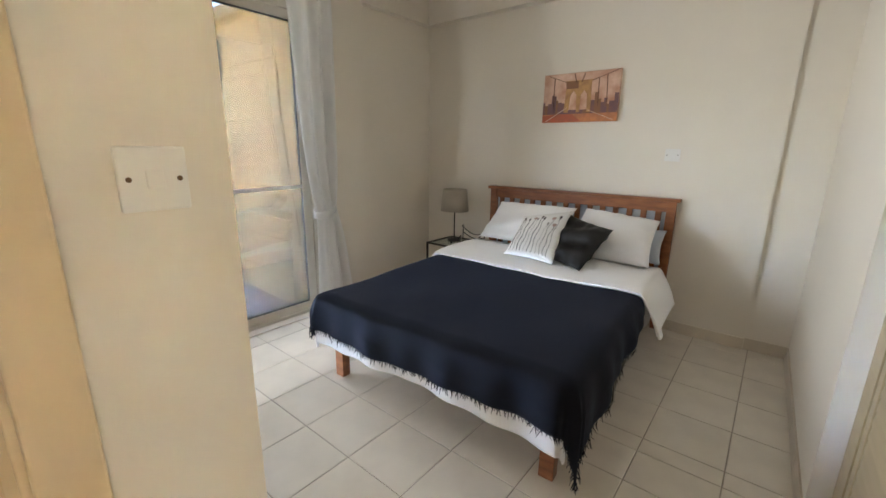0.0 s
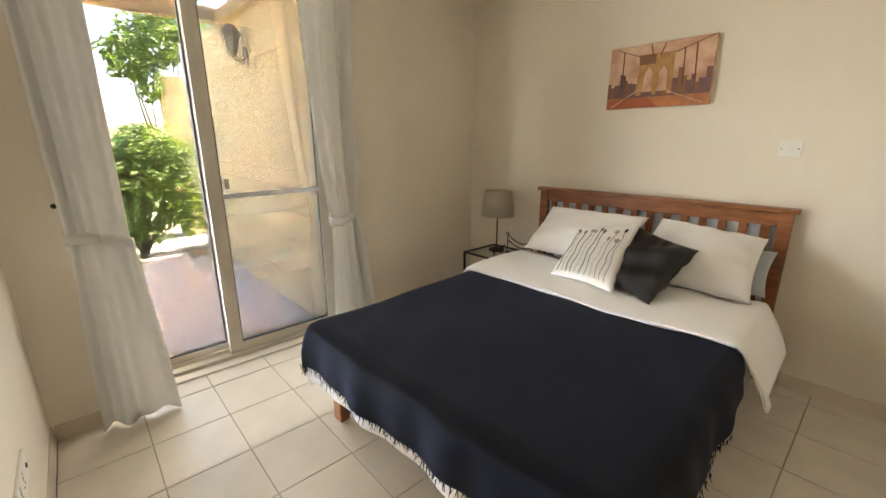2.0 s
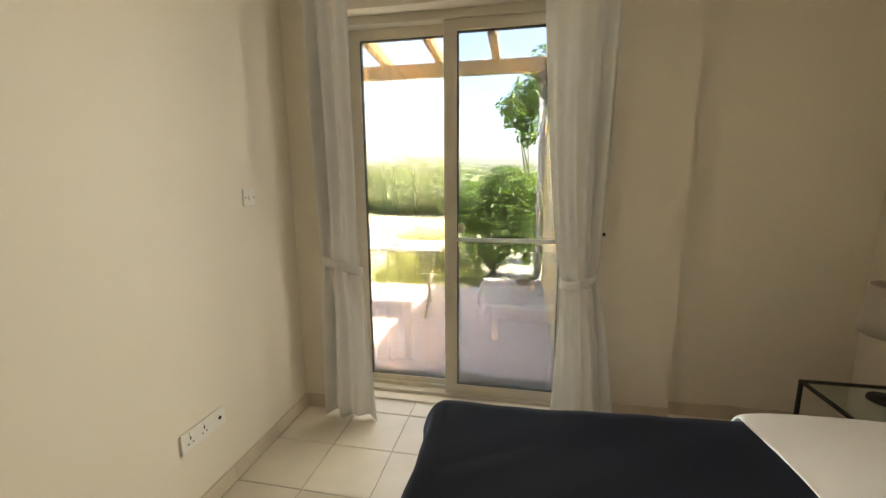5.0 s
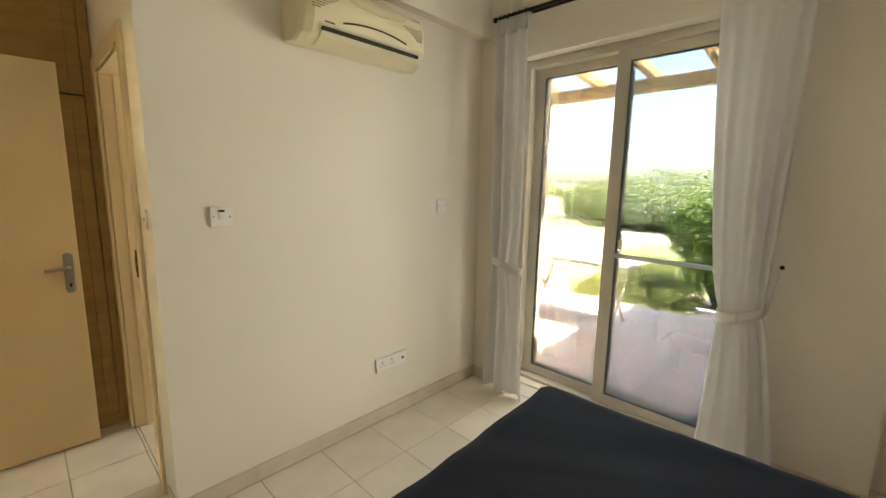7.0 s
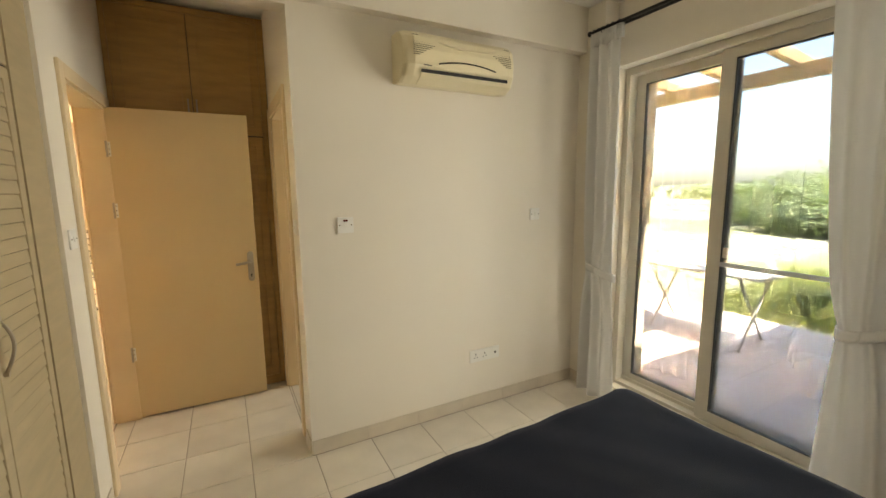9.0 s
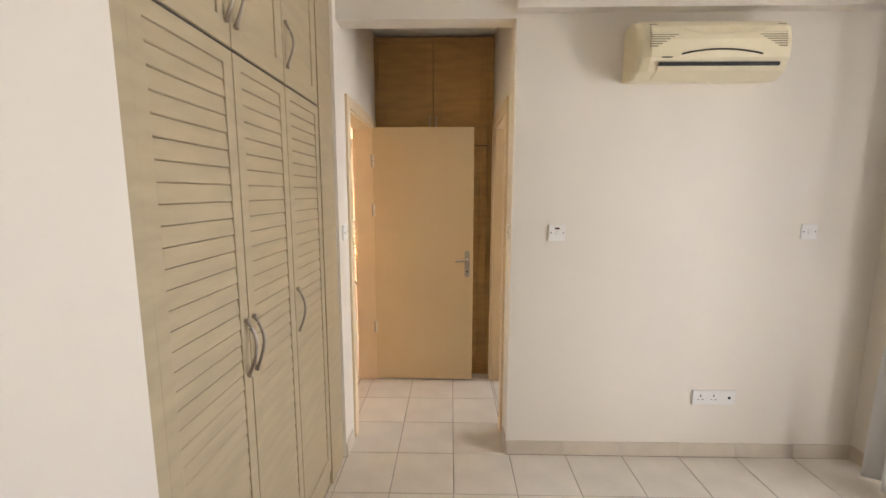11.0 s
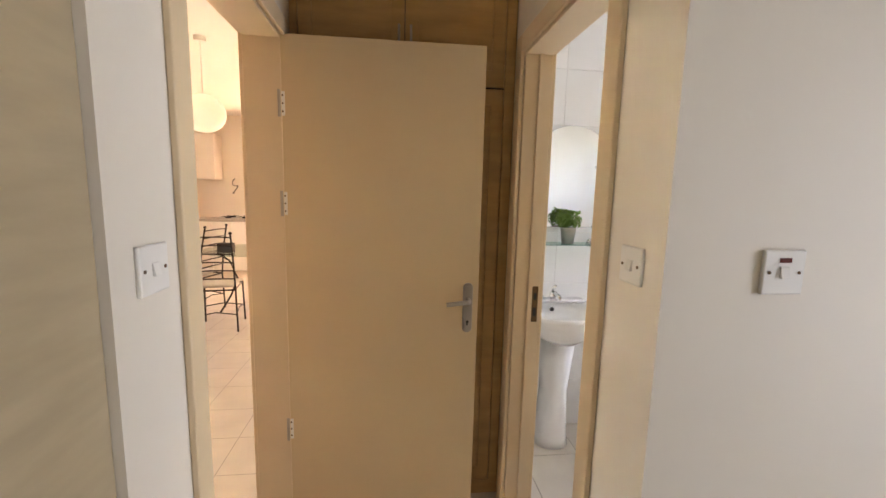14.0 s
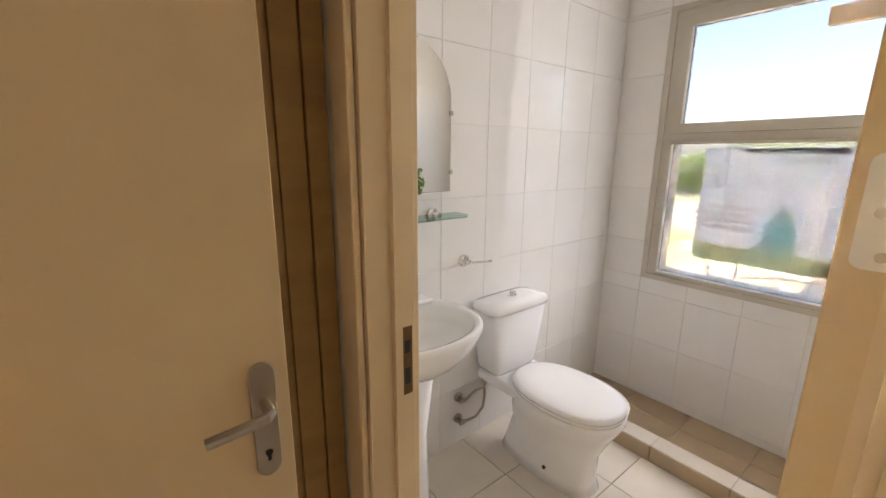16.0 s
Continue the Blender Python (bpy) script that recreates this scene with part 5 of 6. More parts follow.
def bath_fittings():
    wy = BATH_Y + 0.008
    m = thing("mirror", (-0.53, wy, 1.28), "arched frameless mirror over the basin", "mirror")
    bm = bmesh.new()
    hw, z0, zs = 0.245, 1.288, 1.66
    prism(bm, [(-0.53 - hw, z0), (-0.53 + hw, z0)] + [(-0.53 + hw * math.cos(math.pi * k / 24), zs + 0.225 * math.sin(math.pi * k / 24)) for k in range(25)], "y", wy + 0.004, wy + 0.010)
    soft(part("mirror_glass", bm, MIRROR, m), 0.002)
    for z in (1.36, 1.60):
        for s in (-1, 1):
            part("clip", boxes(((-0.53 + s * hw - 0.008, wy, z), (-0.53 + s * hw + 0.008, wy + 0.013, z + 0.018))), CHROME, m)
    s = thing("glass_shelf", (-0.52, wy, 1.19), "small glass shelf on chrome brackets under the mirror", "shelf")
    bm = bmesh.new()
    prism(bm, [(-0.80, wy + 0.01), (-0.24, wy + 0.01), (-0.24, wy + 0.10), (-0.28, wy + 0.135), (-0.76, wy + 0.135), (-0.80, wy + 0.10)], "z", 1.190, 1.197)
    part("glass_plate", bm, glass("green_shelf_glass", (0.66, 0.82, 0.78)), s)
    for x in (-0.68, -0.36):
        bm = bmesh.new()
        cyl(bm, (x, wy, 1.195), (x, wy + 0.012, 1.195), 0.027)
        cyl(bm, (x, wy + 0.012, 1.195), (x, wy + 0.05, 1.195), 0.012, 0.016)
        part("bracket", bm, CHROME, s, smooth=True)
    h = thing("paper_holder", (-0.86, wy, 0.965), "chrome toilet paper holder on the tiled wall", "holder")
    bm = bmesh.new()
    cyl(bm, (-0.86, wy, 0.965), (-0.86, wy + 0.014, 0.965), 0.028)
    cyl(bm, (-0.86, wy + 0.014, 0.965), (-0.86, wy + 0.05, 0.965), 0.012)
    part("rosette", bm, CHROME, h, smooth=True)
    bm = bmesh.new()
    tube(bm, [(-0.86, wy + 0.05, 0.965), (-0.88, wy + 0.058, 0.963), (-0.97, wy + 0.06, 0.955), (-0.99, wy + 0.06, 0.957)], 0.006, 8)
    part("arm", bm, CHROME, h, smooth=True)
    v = thing("supply_valves", (-0.85, wy, 0.14), "chrome stop valves with a braided hose beside the toilet", "valve")
    for z in (0.265, 0.145):
        bm = bmesh.new()
        cyl(bm, (-0.845, wy, z), (-0.845, wy + 0.01, z), 0.024)
        cyl(bm, (-0.845, wy + 0.01, z), (-0.845, wy + 0.05, z), 0.011)
        cyl(bm, (-0.862, wy + 0.045, z), (-0.822, wy + 0.045, z), 0.010)
        part("valve", bm, STEEL, v, smooth=True)
    for pts in ([(-0.865, wy + 0.045, 0.265), (-0.91, wy + 0.055, 0.30), (-0.96, wy + 0.06, 0.30), (-0.985, wy + 0.065, 0.34), (-0.99, wy + 0.07, 0.405)],
                [(-0.865, wy + 0.045, 0.145), (-0.92, wy + 0.055, 0.15), (-0.965, wy + 0.06, 0.19), (-0.975, wy + 0.06, 0.26), (-0.965, wy + 0.06, 0.32), (-0.955, wy + 0.06, 0.36)]):
        bm = bmesh.new()
        tube(bm, pts, 0.007, 8)
        part("hose", bm, STEEL, v, "braided metal hose", smooth=True)
    p = thing("potted_plant", (-0.50, wy + 0.075, 1.197), "small green plant in a galvanised pot on the shelf", "plant")
    px, py, pz = -0.50, wy + 0.075, 1.197
    bm = bmesh.new()
    loft(bm, [oval(px, py, pz, 0.034, 0.034, p=2), oval(px, py, pz + 0.09, 0.046, 0.046, p=2), oval(px, py, pz + 0.095, 0.048, 0.048, p=2), oval(px, py, pz + 0.088, 0.042, 0.042, p=2)])
    part("pot", bm, STEEL, p, smooth=True)
    bm = bmesh.new()
    leaves(bm, (px, py, pz + 0.145), (0.098, 0.07, 0.072), 380, 0.016, 31)
    part("foliage", bm, LEAF, p)


def leaves(bm, at, r, count, size, seed, flat=0.35):
    """Small folded leaves scattered through an uneven ball."""
    rnd = random.Random(seed)
    at = Vector(at)
    for _ in range(count):
        d = Vector((rnd.gauss(0, 1), rnd.gauss(0, 1), rnd.gauss(0, 1))).normalized()
        k = rnd.uniform(0.25, 1) ** 0.45
        bump = 0.82 + 0.25 * noise.noise(d * 2.3 + Vector((seed, 0, 0)))
        p = at + Vector((d.x * r[0], d.y * r[1], d.z * r[2])) * k * bump
        n = (d + Vector((rnd.uniform(-0.8, 0.8), rnd.uniform(-0.8, 0.8), rnd.uniform(0.0, 1.0)))).normalized()
        a = n.cross(Vector((rnd.uniform(-1, 1), rnd.uniform(-1, 1), rnd.uniform(-1, 1)))).normalized()
        b = n.cross(a)
        s = size * rnd.uniform(0.6, 1.35)
        q = [p - a * s, p - b * s * flat + n * s * 0.12, p + a * s, p + b * s * flat + n * s * 0.12]
        vs = [bm.verts.new(c) for c in q]
        bm.faces.new((vs[0], vs[1], vs[2]))
        bm.faces.new((vs[0], vs[2], vs[3]))


bath_fittings()


def shower():
    k = thing("shower_kerb", (-1.55, -0.9, 0), "raised tiled kerb of the shower floor", "kerb", kind="structure")
    y = BATH_Y + 0.008
    i = 0
    while y < -0.13:
        e = min(y + 0.335, -0.122)
        soft(part("kerb_tile", boxes(((-1.605, y + 0.001, SHOWER_Z), (-1.495, e - 0.001, 0.075))), SHOWER_TILE, k), 0.004)
        part("edge_trim", boxes(((-1.600, y + 0.001, 0.075), (-1.500, e - 0.001, 0.080))), TILE, k)
        y, i = e, i + 1
    r = thing("shower_rail", (-1.95, -0.15, 1.0), "chrome shower rail on the wall", "shower rail")
    bm = bmesh.new()
    cyl(bm, (-1.45, -0.185, 1.15), (-1.45, -0.185, 1.78), 0.010)
    for z in (1.17, 1.76):
        cyl(bm, (-1.45, -0.128, z), (-1.45, -0.20, z), 0.016)
    part("rail", bm, CHROME, r, smooth=True)
    bm = bmesh.new()
    cyl(bm, (-1.45, -0.20, 1.70), (-1.45, -0.27, 1.74), 0.012)
    cyl(bm, (-1.45, -0.27, 1.745), (-1.45, -0.285, 1.72), 0.04, 0.045)
    part("shower_head", bm, CHROME, r, smooth=True)
    d = thing("floor_drain", (-1.75, -0.62, SHOWER_Z), "square steel floor drain in the shower", "drain")
    soft(part("grate", boxes(((-1.80, -0.68, SHOWER_Z), (-1.70, -0.58, SHOWER_Z + 0.006))), STEEL, d), 0.002)


shower()


# ---- living room and kitchen ----
CAB = material("white_cabinet_front", (0.80, 0.77, 0.71), 0.35, vary=0.02)
WORKTOP = material("grey_worktop", (0.42, 0.38, 0.33), 0.4, vary=0.25, scale=60)


def cabinet(x0, x1, y0, y1, z0, z1, face, label, doors=1):
    c = thing("kitchen_cabinet", ((x0 + x1) / 2, (y0 + y1) / 2, z0), label, "cabinet", "kitchen cabinets")
    soft(part("body", boxes(((x0, y0, z0), (x1, y1, z1))), CAB, c), 0.002)
    for i in range(doors):
        if face == "y":
            a, b = x0 + (x1 - x0) * i / doors + 0.003, x0 + (x1 - x0) * (i + 1) / doors - 0.003
            d = part("door", boxes(((a, y1, z0 + 0.004), (b, y1 + 0.019, z1 - 0.004))), CAB, c)
            h = boxes(((b - 0.04, y1 + 0.019, (z0 + z1) / 2 - 0.05), (b - 0.03, y1 + 0.04, (z0 + z1) / 2 + 0.05)))
        else:
            a, b = y0 + (y1 - y0) * i / doors + 0.003, y0 + (y1 - y0) * (i + 1) / doors - 0.003
            d = part("door", boxes(((x0 - 0.019, a, z0 + 0.004), (x0, b, z1 - 0.004))), CAB, c)
            h = boxes(((x0 - 0.04, b - 0.04, (z0 + z1) / 2 - 0.05), (x0 - 0.019, b - 0.03, (z0 + z1) / 2 + 0.05)))
        soft(d, 0.003)
        part("handle", h, STEEL, d)
    return c


# Two windows added out of view for light; dark glass cuts the sky's share.
LIV_PANE = glass("living_room_glass", (0.16, 0.16, 0.15))
for n, lo, hi in (("window_2", (LIV_X + 0.08, -4.4, 0.0), (LIV_X + 0.088, -1.0, 2.2)), ("window_3", (1.09, LIV_Y - 0.09, 0.0), (2.4, LIV_Y - 0.082, 2.2))):
    lw = thing(n, lo, "tall glazed living room window, unseen, added to let light in", "window", kind="structure")
    part("pane", boxes((lo, hi)), LIV_PANE, lw)
ky = LIV_Y + 0.005
for i in range(3):
    cabinet(3.72 + 0.43 * i, 4.14 + 0.43 * i, ky, ky + 0.32, 1.62, 2.42, "y", "white kitchen wall cabinet with plain doors")
cabinet(2.45, 2.95, ky, ky + 0.32, 1.62, 2.42, "y", "white kitchen wall cabinet with plain doors")
for i in range(3):
    cabinet(2.44 + 0.64 * i, 3.07 + 0.64 * i, ky, ky + 0.58, 0.0, 0.88, "y", "white kitchen base cabinet", 2)
for i in range(4):
    cabinet(4.39, LIV_X - 0.005, ky + 0.62 + 0.6 * i, ky + 1.21 + 0.6 * i, 0.0, 0.88, "x", "white kitchen base cabinet", 2)
solo("worktop", boxes(((2.43, ky, 0.88), (4.36, ky + 0.62, 0.92)), ((4.36, ky, 0.88), (LIV_X - 0.004, ky + 3.03, 0.92))), WORKTOP, "grey speckled kitchen worktop in an L", "worktop", (3.6, -7.2, 0.88))
hob = thing("gas_hob", (3.35, ky + 0.3, 0.92), "black gas hob on the worktop", "hob")
soft(part("plate", boxes(((3.05, ky + 0.08, 0.92), (3.65, ky + 0.55, 0.935))), STEEL, hob), 0.003)
for dx in (-0.15, 0.15):
    for dy in (0.2, 0.43):
        bm = bmesh.new()
        cyl(bm, (3.35 + dx, ky + dy, 0.935), (3.35 + dx, ky + dy, 0.955), 0.05)
        box(bm, (3.35 + dx - 0.11, ky + dy - 0.006, 0.955), (3.35 + dx + 0.11, ky + dy + 0.006, 0.965))
        box(bm, (3.35 + dx - 0.006, ky + dy - 0.11, 0.9545), (3.35 + dx + 0.006, ky + dy + 0.11, 0.9645))
        part("burner", bm, IRON, hob)
jar = solo("storage_jar", (lambda b: (cyl(b, (4.6, -6.4, 0.92), (4.6, -6.4, 1.06), 0.06), b)[1])(bmesh.new()), material("olive_glaze", (0.16, 0.15, 0.09), 0.4), "dark olive storage jar on the worktop", "jar", (4.6, -6.4, 0.92))
cord = thing("hanging_cord", (3.5, ky, 1.5), "dark looped cord hanging on the kitchen wall", "cord")
bm = bmesh.new()
tube(bm, [(3.5 + 0.05 * math.sin(k * 0.7), ky + 0.02, 1.62 - 0.02 * k + 0.03 * math.cos(k * 0.9)) for k in range(14)], 0.008, 6)
part("loop", bm, IRON, cord)


def pendant():
    x, y, z, r = 2.25, -3.36, 2.14, 0.185
    p = thing("paper_lantern", (x, y, z), "round white paper globe pendant lamp, lit", "lamp")
    bm = bmesh.new()
    rings = []
    for j in range(1, 34):
        t = math.pi * j / 34
        rr = r * math.sin(t) * (1 + 0.018 * math.cos(j * math.pi))
        rings.append([(x + rr * math.cos(2 * math.pi * k / 36), y + rr * math.sin(2 * math.pi * k / 36), z + r * 0.92 * math.cos(t)) for k in range(36)])
    loft(bm, rings)
    part("globe", bm, glow("lit_paper", (1.0, 0.84, 0.64), 0.0016), p, smooth=True)
    bm = bmesh.new()
    cyl(bm, (x, y, z + r * 0.9), (x, y, H_ROOM), 0.004, n=6)
    part("flex", bm, PLASTIC, p)
    bm = bmesh.new()
    cyl(bm, (x, y, H_ROOM - 0.02), (x, y, H_ROOM + 0.02), 0.05, n=20)
    part("ceiling_rose", bm, PLASTIC, p)


pendant()


def iron_chair():
    c = thing("dining_chair", (0, 0, 0), "black wrought iron dining chair with ladder back and cushion", "chair", "chairs round the dining table")
    for s in (-1, 1):
        bm = bmesh.new()
        tube(bm, [(s * 0.20, -0.21, 0.0), (s * 0.19, -0.20, 0.45), (s * 0.185, -0.24, 0.78), (s * 0.18, -0.29, 1.02)], 0.009, 8)
        ball(bm, (s * 0.18, -0.29, 1.03), 0.016, n=6)
        part("back_post", bm, IRON, c)
        bm = bmesh.new()
        tube(bm, [(s * 0.20, 0.22, 0.0), (s * 0.19, 0.20, 0.45)], 0.009, 8)
        part("leg", bm, IRON, c)
    for i in range(6):
        z = 0.56 + 0.085 * i
        y = -0.208 - 0.075 * (z - 0.45) / 0.57
        bm = bmesh.new()
        tube(bm, [(-0.188 + 0.376 * k / 8, y - 0.03 * math.sin(math.pi * k / 8), z + 0.012 * math.sin(math.pi * k / 8)) for k in range(9)], 0.007, 6)
        part("back_rung", bm, IRON, c)
    for z, a in ((0.44, 0.008), (0.18, 0.006)):
        bm = bmesh.new()
        for p, q in (((-0.19, -0.2), (0.19, -0.2)), ((0.19, -0.2), (0.19, 0.2)), ((0.19, 0.2), (-0.19, 0.2)), ((-0.19, 0.2), (-0.19, -0.2))):
            tube(bm, [(p[0], p[1], z), ((p[0] + q[0]) / 2 * 0.97, (p[1] + q[1]) / 2 * 0.97, z + (0.03 if z < 0.3 else 0)), (q[0], q[1], z)], a, 6)
        part("seat_ring" if z > 0.3 else "stretcher", bm, IRON, c)
    bm = bmesh.new()
    cushion_mesh(bm, (-0.2, -0.2, 0.475), (0.2, -0.2, 0.475), (0.2, 0.2, 0.475), (-0.2, 0.2, 0.475), 0.028, n=10)
    part("seat_pad", bm, fabric("grey_seat_pad", (0.50, 0.46, 0.40), 0.9), c, "pale seat pad", smooth=True)
    return c


first_chair = iron_chair()
first_chair.matrix_basis = pose(2.35, -3.75, 0, 0, 0, 190)
copy_thing(first_chair, pose(2.85, -4.35, 0, 0, 0, 255))
copy_thing(first_chair, pose(2.0, -4.75, 0, 0, 0, 20))


def dining_table():
    t = thing("dining_table", (2.25, -4.35, 0), "round glass dining table on a black iron base", "table")
    bm = bmesh.new()
    cyl(bm, (2.25, -4.4, 0.735), (2.25, -4.4, 0.747), 0.52, n=48)
    soft(part("glass_top", bm, TABLE_GLASS, t), 0.003)
    for k in range(4):
        a = k * math.pi / 2 + 0.4
        bm = bmesh.new()
        tube(bm, [(2.25 + r * math.cos(a), -4.4 + r * math.sin(a), z) for r, z in ((0.34, 0), (0.22, 0.2), (0.14, 0.4), (0.22, 0.62), (0.36, 0.735))], 0.011, 8)
        part("leg", bm, IRON, t)
    bx = thing("dark_box", (2.42, -4.15, 0.747), "small dark box on the glass table", "box")
    soft(part("box_body", boxes(((2.34, -4.2, 0.747), (2.50, -4.10, 0.85))), DARK, bx), 0.004)


dining_table()


# ---- outside ----
def ground():
    bm = bmesh.new()
    xs = [-400, -200, -120, -80, -60, -45, -35] + [-28 + i * 0.8 for i in range(30)] + [-3, 0, 4, 8, 15, 40, 120, 400]
    ys = [-400, -200, -120, -70, -45, -30] + [-22 + i * 0.8 for i in range(46)] + [18, 25, 40, 80, 200, 400]

    def z(x, y):
        far = max(0.0, -x - 6)
        return -0.16 + (0.02 * noise.noise(Vector((x * 0.9, y * 0.9, 0))) if -30 < x < -3 else 0) - 0.012 * min(far, 60) * 0.0 - (0.25 if x > -2.6 and abs(y) < 12 else 0)
    vs = [[bm.verts.new((x, y, z(x, y))) for y in ys] for x in xs]
    for i in range(len(xs) - 1):
        for j in range(len(ys) - 1):
            bm.faces.new((vs[i][j], vs[i + 1][j], vs[i + 1][j + 1], vs[i][j + 1]))
    m = GRASS
    n, l = m.node_tree.nodes, m.node_tree.links
    p = n["Principled BSDF"]
    was = p.inputs["Base Color"].links[0].from_socket
    co, pat, ramp, mix = n.new("ShaderNodeTexCoord"), n.new("ShaderNodeTexNoise"), n.new("ShaderNodeValToRGB"), n.new("ShaderNodeMix")
    pat.inputs["Scale"].default_value, pat.inputs["Detail"].default_value = 0.16, 4
    l.new(co.outputs["Object"], pat.inputs["Vector"])
    ramp.color_ramp.elements[0].position, ramp.color_ramp.elements[1].position = 0.40, 0.54
    l.new(pat.outputs["Fac"], ramp.inputs[0])
    mix.data_type = "RGBA"
    l.new(ramp.outputs[0], mix.inputs[0])
    l.new(was, mix.inputs[6])
    mix.inputs[7].default_value = (0.46, 0.41, 0.31, 1)
    l.new(mix.outputs[2], p.inputs["Base Color"])
    solo("ground", bm, m, "dry grassy ground with pale bare earth", "ground", (0, 0, -0.16), kind="structure", smooth=True)


ground()
terrace = solo("terrace", boxes(((-5.2, -6.5, -0.30), (-2.62, 1.6, -0.05)), ((-5.75, 0.75, -0.29), (-5.2, 1.6, -0.055)), ((-2.62, DOOR_Y0, -0.30), (X_DOOR - 0.11, DOOR_Y1, -0.012))), TERRACE, "pinkish paved terrace outside the patio door", "terrace", (-4, 0, -0.3), kind="structure")


def stone_wall():
    w = thing("stone_wall", (-4.2, 1.75, -0.2), "honey limestone clad garden wall beside the terrace", "wall", kind="structure")
    part("core", boxes(((-5.70, 1.618, -0.3), (-2.40, 1.95, 2.52))), MORTAR, w)
    rnd = random.Random(5)
    courses = (-0.2, 0.10, 0.22, 0.55, 1.015, 1.155, 1.47, 1.59, 1.945, 2.06, 2.42, 2.52)
    for i, (a, b) in enumerate(zip(courses, courses[1:])):
        x = -5.705
        while x < -2.41:
            ln = rnd.uniform(0.7, 1.2)
            e = min(x + ln, -2.402)
            if -2.402 - e < 0.2:
                e = -2.402
            d = rnd.uniform(-0.003, 0.004)
            bm = boxes(((x + 0.003, 1.598 + d, a + 0.003), (e - 0.003, 1.63, b - 0.003)))
            soft(part("stone_block", bm, STONE, w), 0.004, 1)
            x = e
    for z0, z1 in ((-0.2, 0.55), (0.55, 1.47), (1.47, 2.52)):
        soft(part("stone_block", boxes(((-5.74, 1.60, z0 + 0.003), (-5.708, 1.94, z1 - 0.003))), STONE, w), 0.004, 1)


stone_wall()


def wall_lantern():
    x, y, z = -3.58, 1.598, 2.06
    l = thing("wall_lantern", (x, y, z), "dark metal carriage lantern on the stone wall", "lamp")
    bm = bmesh.new()
    prism(bm, [(x - 0.035, z - 0.08), (x + 0.035, z - 0.08), (x + 0.045, z), (x + 0.035, z + 0.10), (x, z + 0.13), (x - 0.035, z + 0.10), (x - 0.045, z)], "y", y - 0.018, y)
    soft(part("wall_plate", bm, LANTERN, l), 0.004)
    bm = bmesh.new()
    cx, cy = x, y - 0.155
    tube(bm, [(x, y - 0.015, z + 0.02), (x, y - 0.07, z - 0.015), (x, y - 0.13, z - 0.01), (cx, cy, z + 0.03)], 0.012, 8)
    part("arm", bm, LANTERN, l, smooth=True)
    hexa = lambda r, zz, n=6: [(cx + r * math.cos(2 * math.pi * k / n), cy + r * math.sin(2 * math.pi * k / n), zz) for k in range(n)]
    bm = bmesh.new()
    loft(bm, [hexa(0.02, z + 0.02), hexa(0.05, z + 0.05), hexa(0.056, z + 0.07)])
    part("cup", bm, LANTERN, l)
    bm = bmesh.new()
    loft(bm, [hexa(0.05, z + 0.071), hexa(0.088, z + 0.235)])
    part("glazing", bm, material("frosted_lantern_glass", (0.62, 0.60, 0.52), 0.5, vary=0.05), l, "frosted glass panes")
    bm = bmesh.new()
    for k in range(6):
        a = 2 * math.pi * k / 6
        tube(bm, [(cx + 0.053 * math.cos(a), cy + 0.053 * math.sin(a), z + 0.07), (cx + 0.093 * math.cos(a), cy + 0.093 * math.sin(a), z + 0.24)], 0.006, 6)
    part("ribs", bm, LANTERN, l)
    bm = bmesh.new()
    loft(bm, [hexa(0.115, z + 0.236), hexa(0.11, z + 0.25), hexa(0.085, z + 0.30), hexa(0.04, z + 0.345), hexa(0.012, z + 0.355), hexa(0.010, z + 0.39)])
    part("roof", bm, LANTERN, l)
    l.scale = (0.76, 0.76, 0.76)


wall_lantern()


def drain_pipe():
    p = thing("drain_pipe", (-5.6, 1.5, -0.05), "weathered white plastic rain pipe at the end of the stone wall", "pipe")
    bm = bmesh.new()
    cyl(bm, (-5.60, 1.535, 0.06), (-5.60, 1.535, 2.5), 0.045)
    part("down_pipe", bm, PVC, p, smooth=True)
    bm = bmesh.new()
    tube(bm, [(-5.60, 1.535, 0.10), (-5.60, 1.525, 0.03), (-5.63, 1.46, 0.01), (-5.72, 1.30, 0.005), (-5.78, 1.12, 0.005)], 0.047, 12)
    part("elbow", bm, PVC, p, smooth=True)
    for z in (0.62, 1.9):
        part("clip", boxes(((-5.65, 1.485, z), (-5.55, 1.598, z + 0.03))), PVC, p)
    s = solo("stone_block", boxes(((-5.62, 1.25, -0.055), (-5.42, 1.42, 0.03))), MORTAR, "rough dark stone beside the rain pipe", "stone", (-5.5, 1.3, -0.055))
    t = thing("waste_outlet", (-4.85, 1.59, -0.05), "short pipe stub at the wall foot", "pipe")
    bm = bmesh.new()
    cyl(bm, (-4.85, 1.60, -0.01), (-4.85, 1.53, -0.02), 0.025)
    part("stub", bm, PVC, t, smooth=True)


drain_pipe()


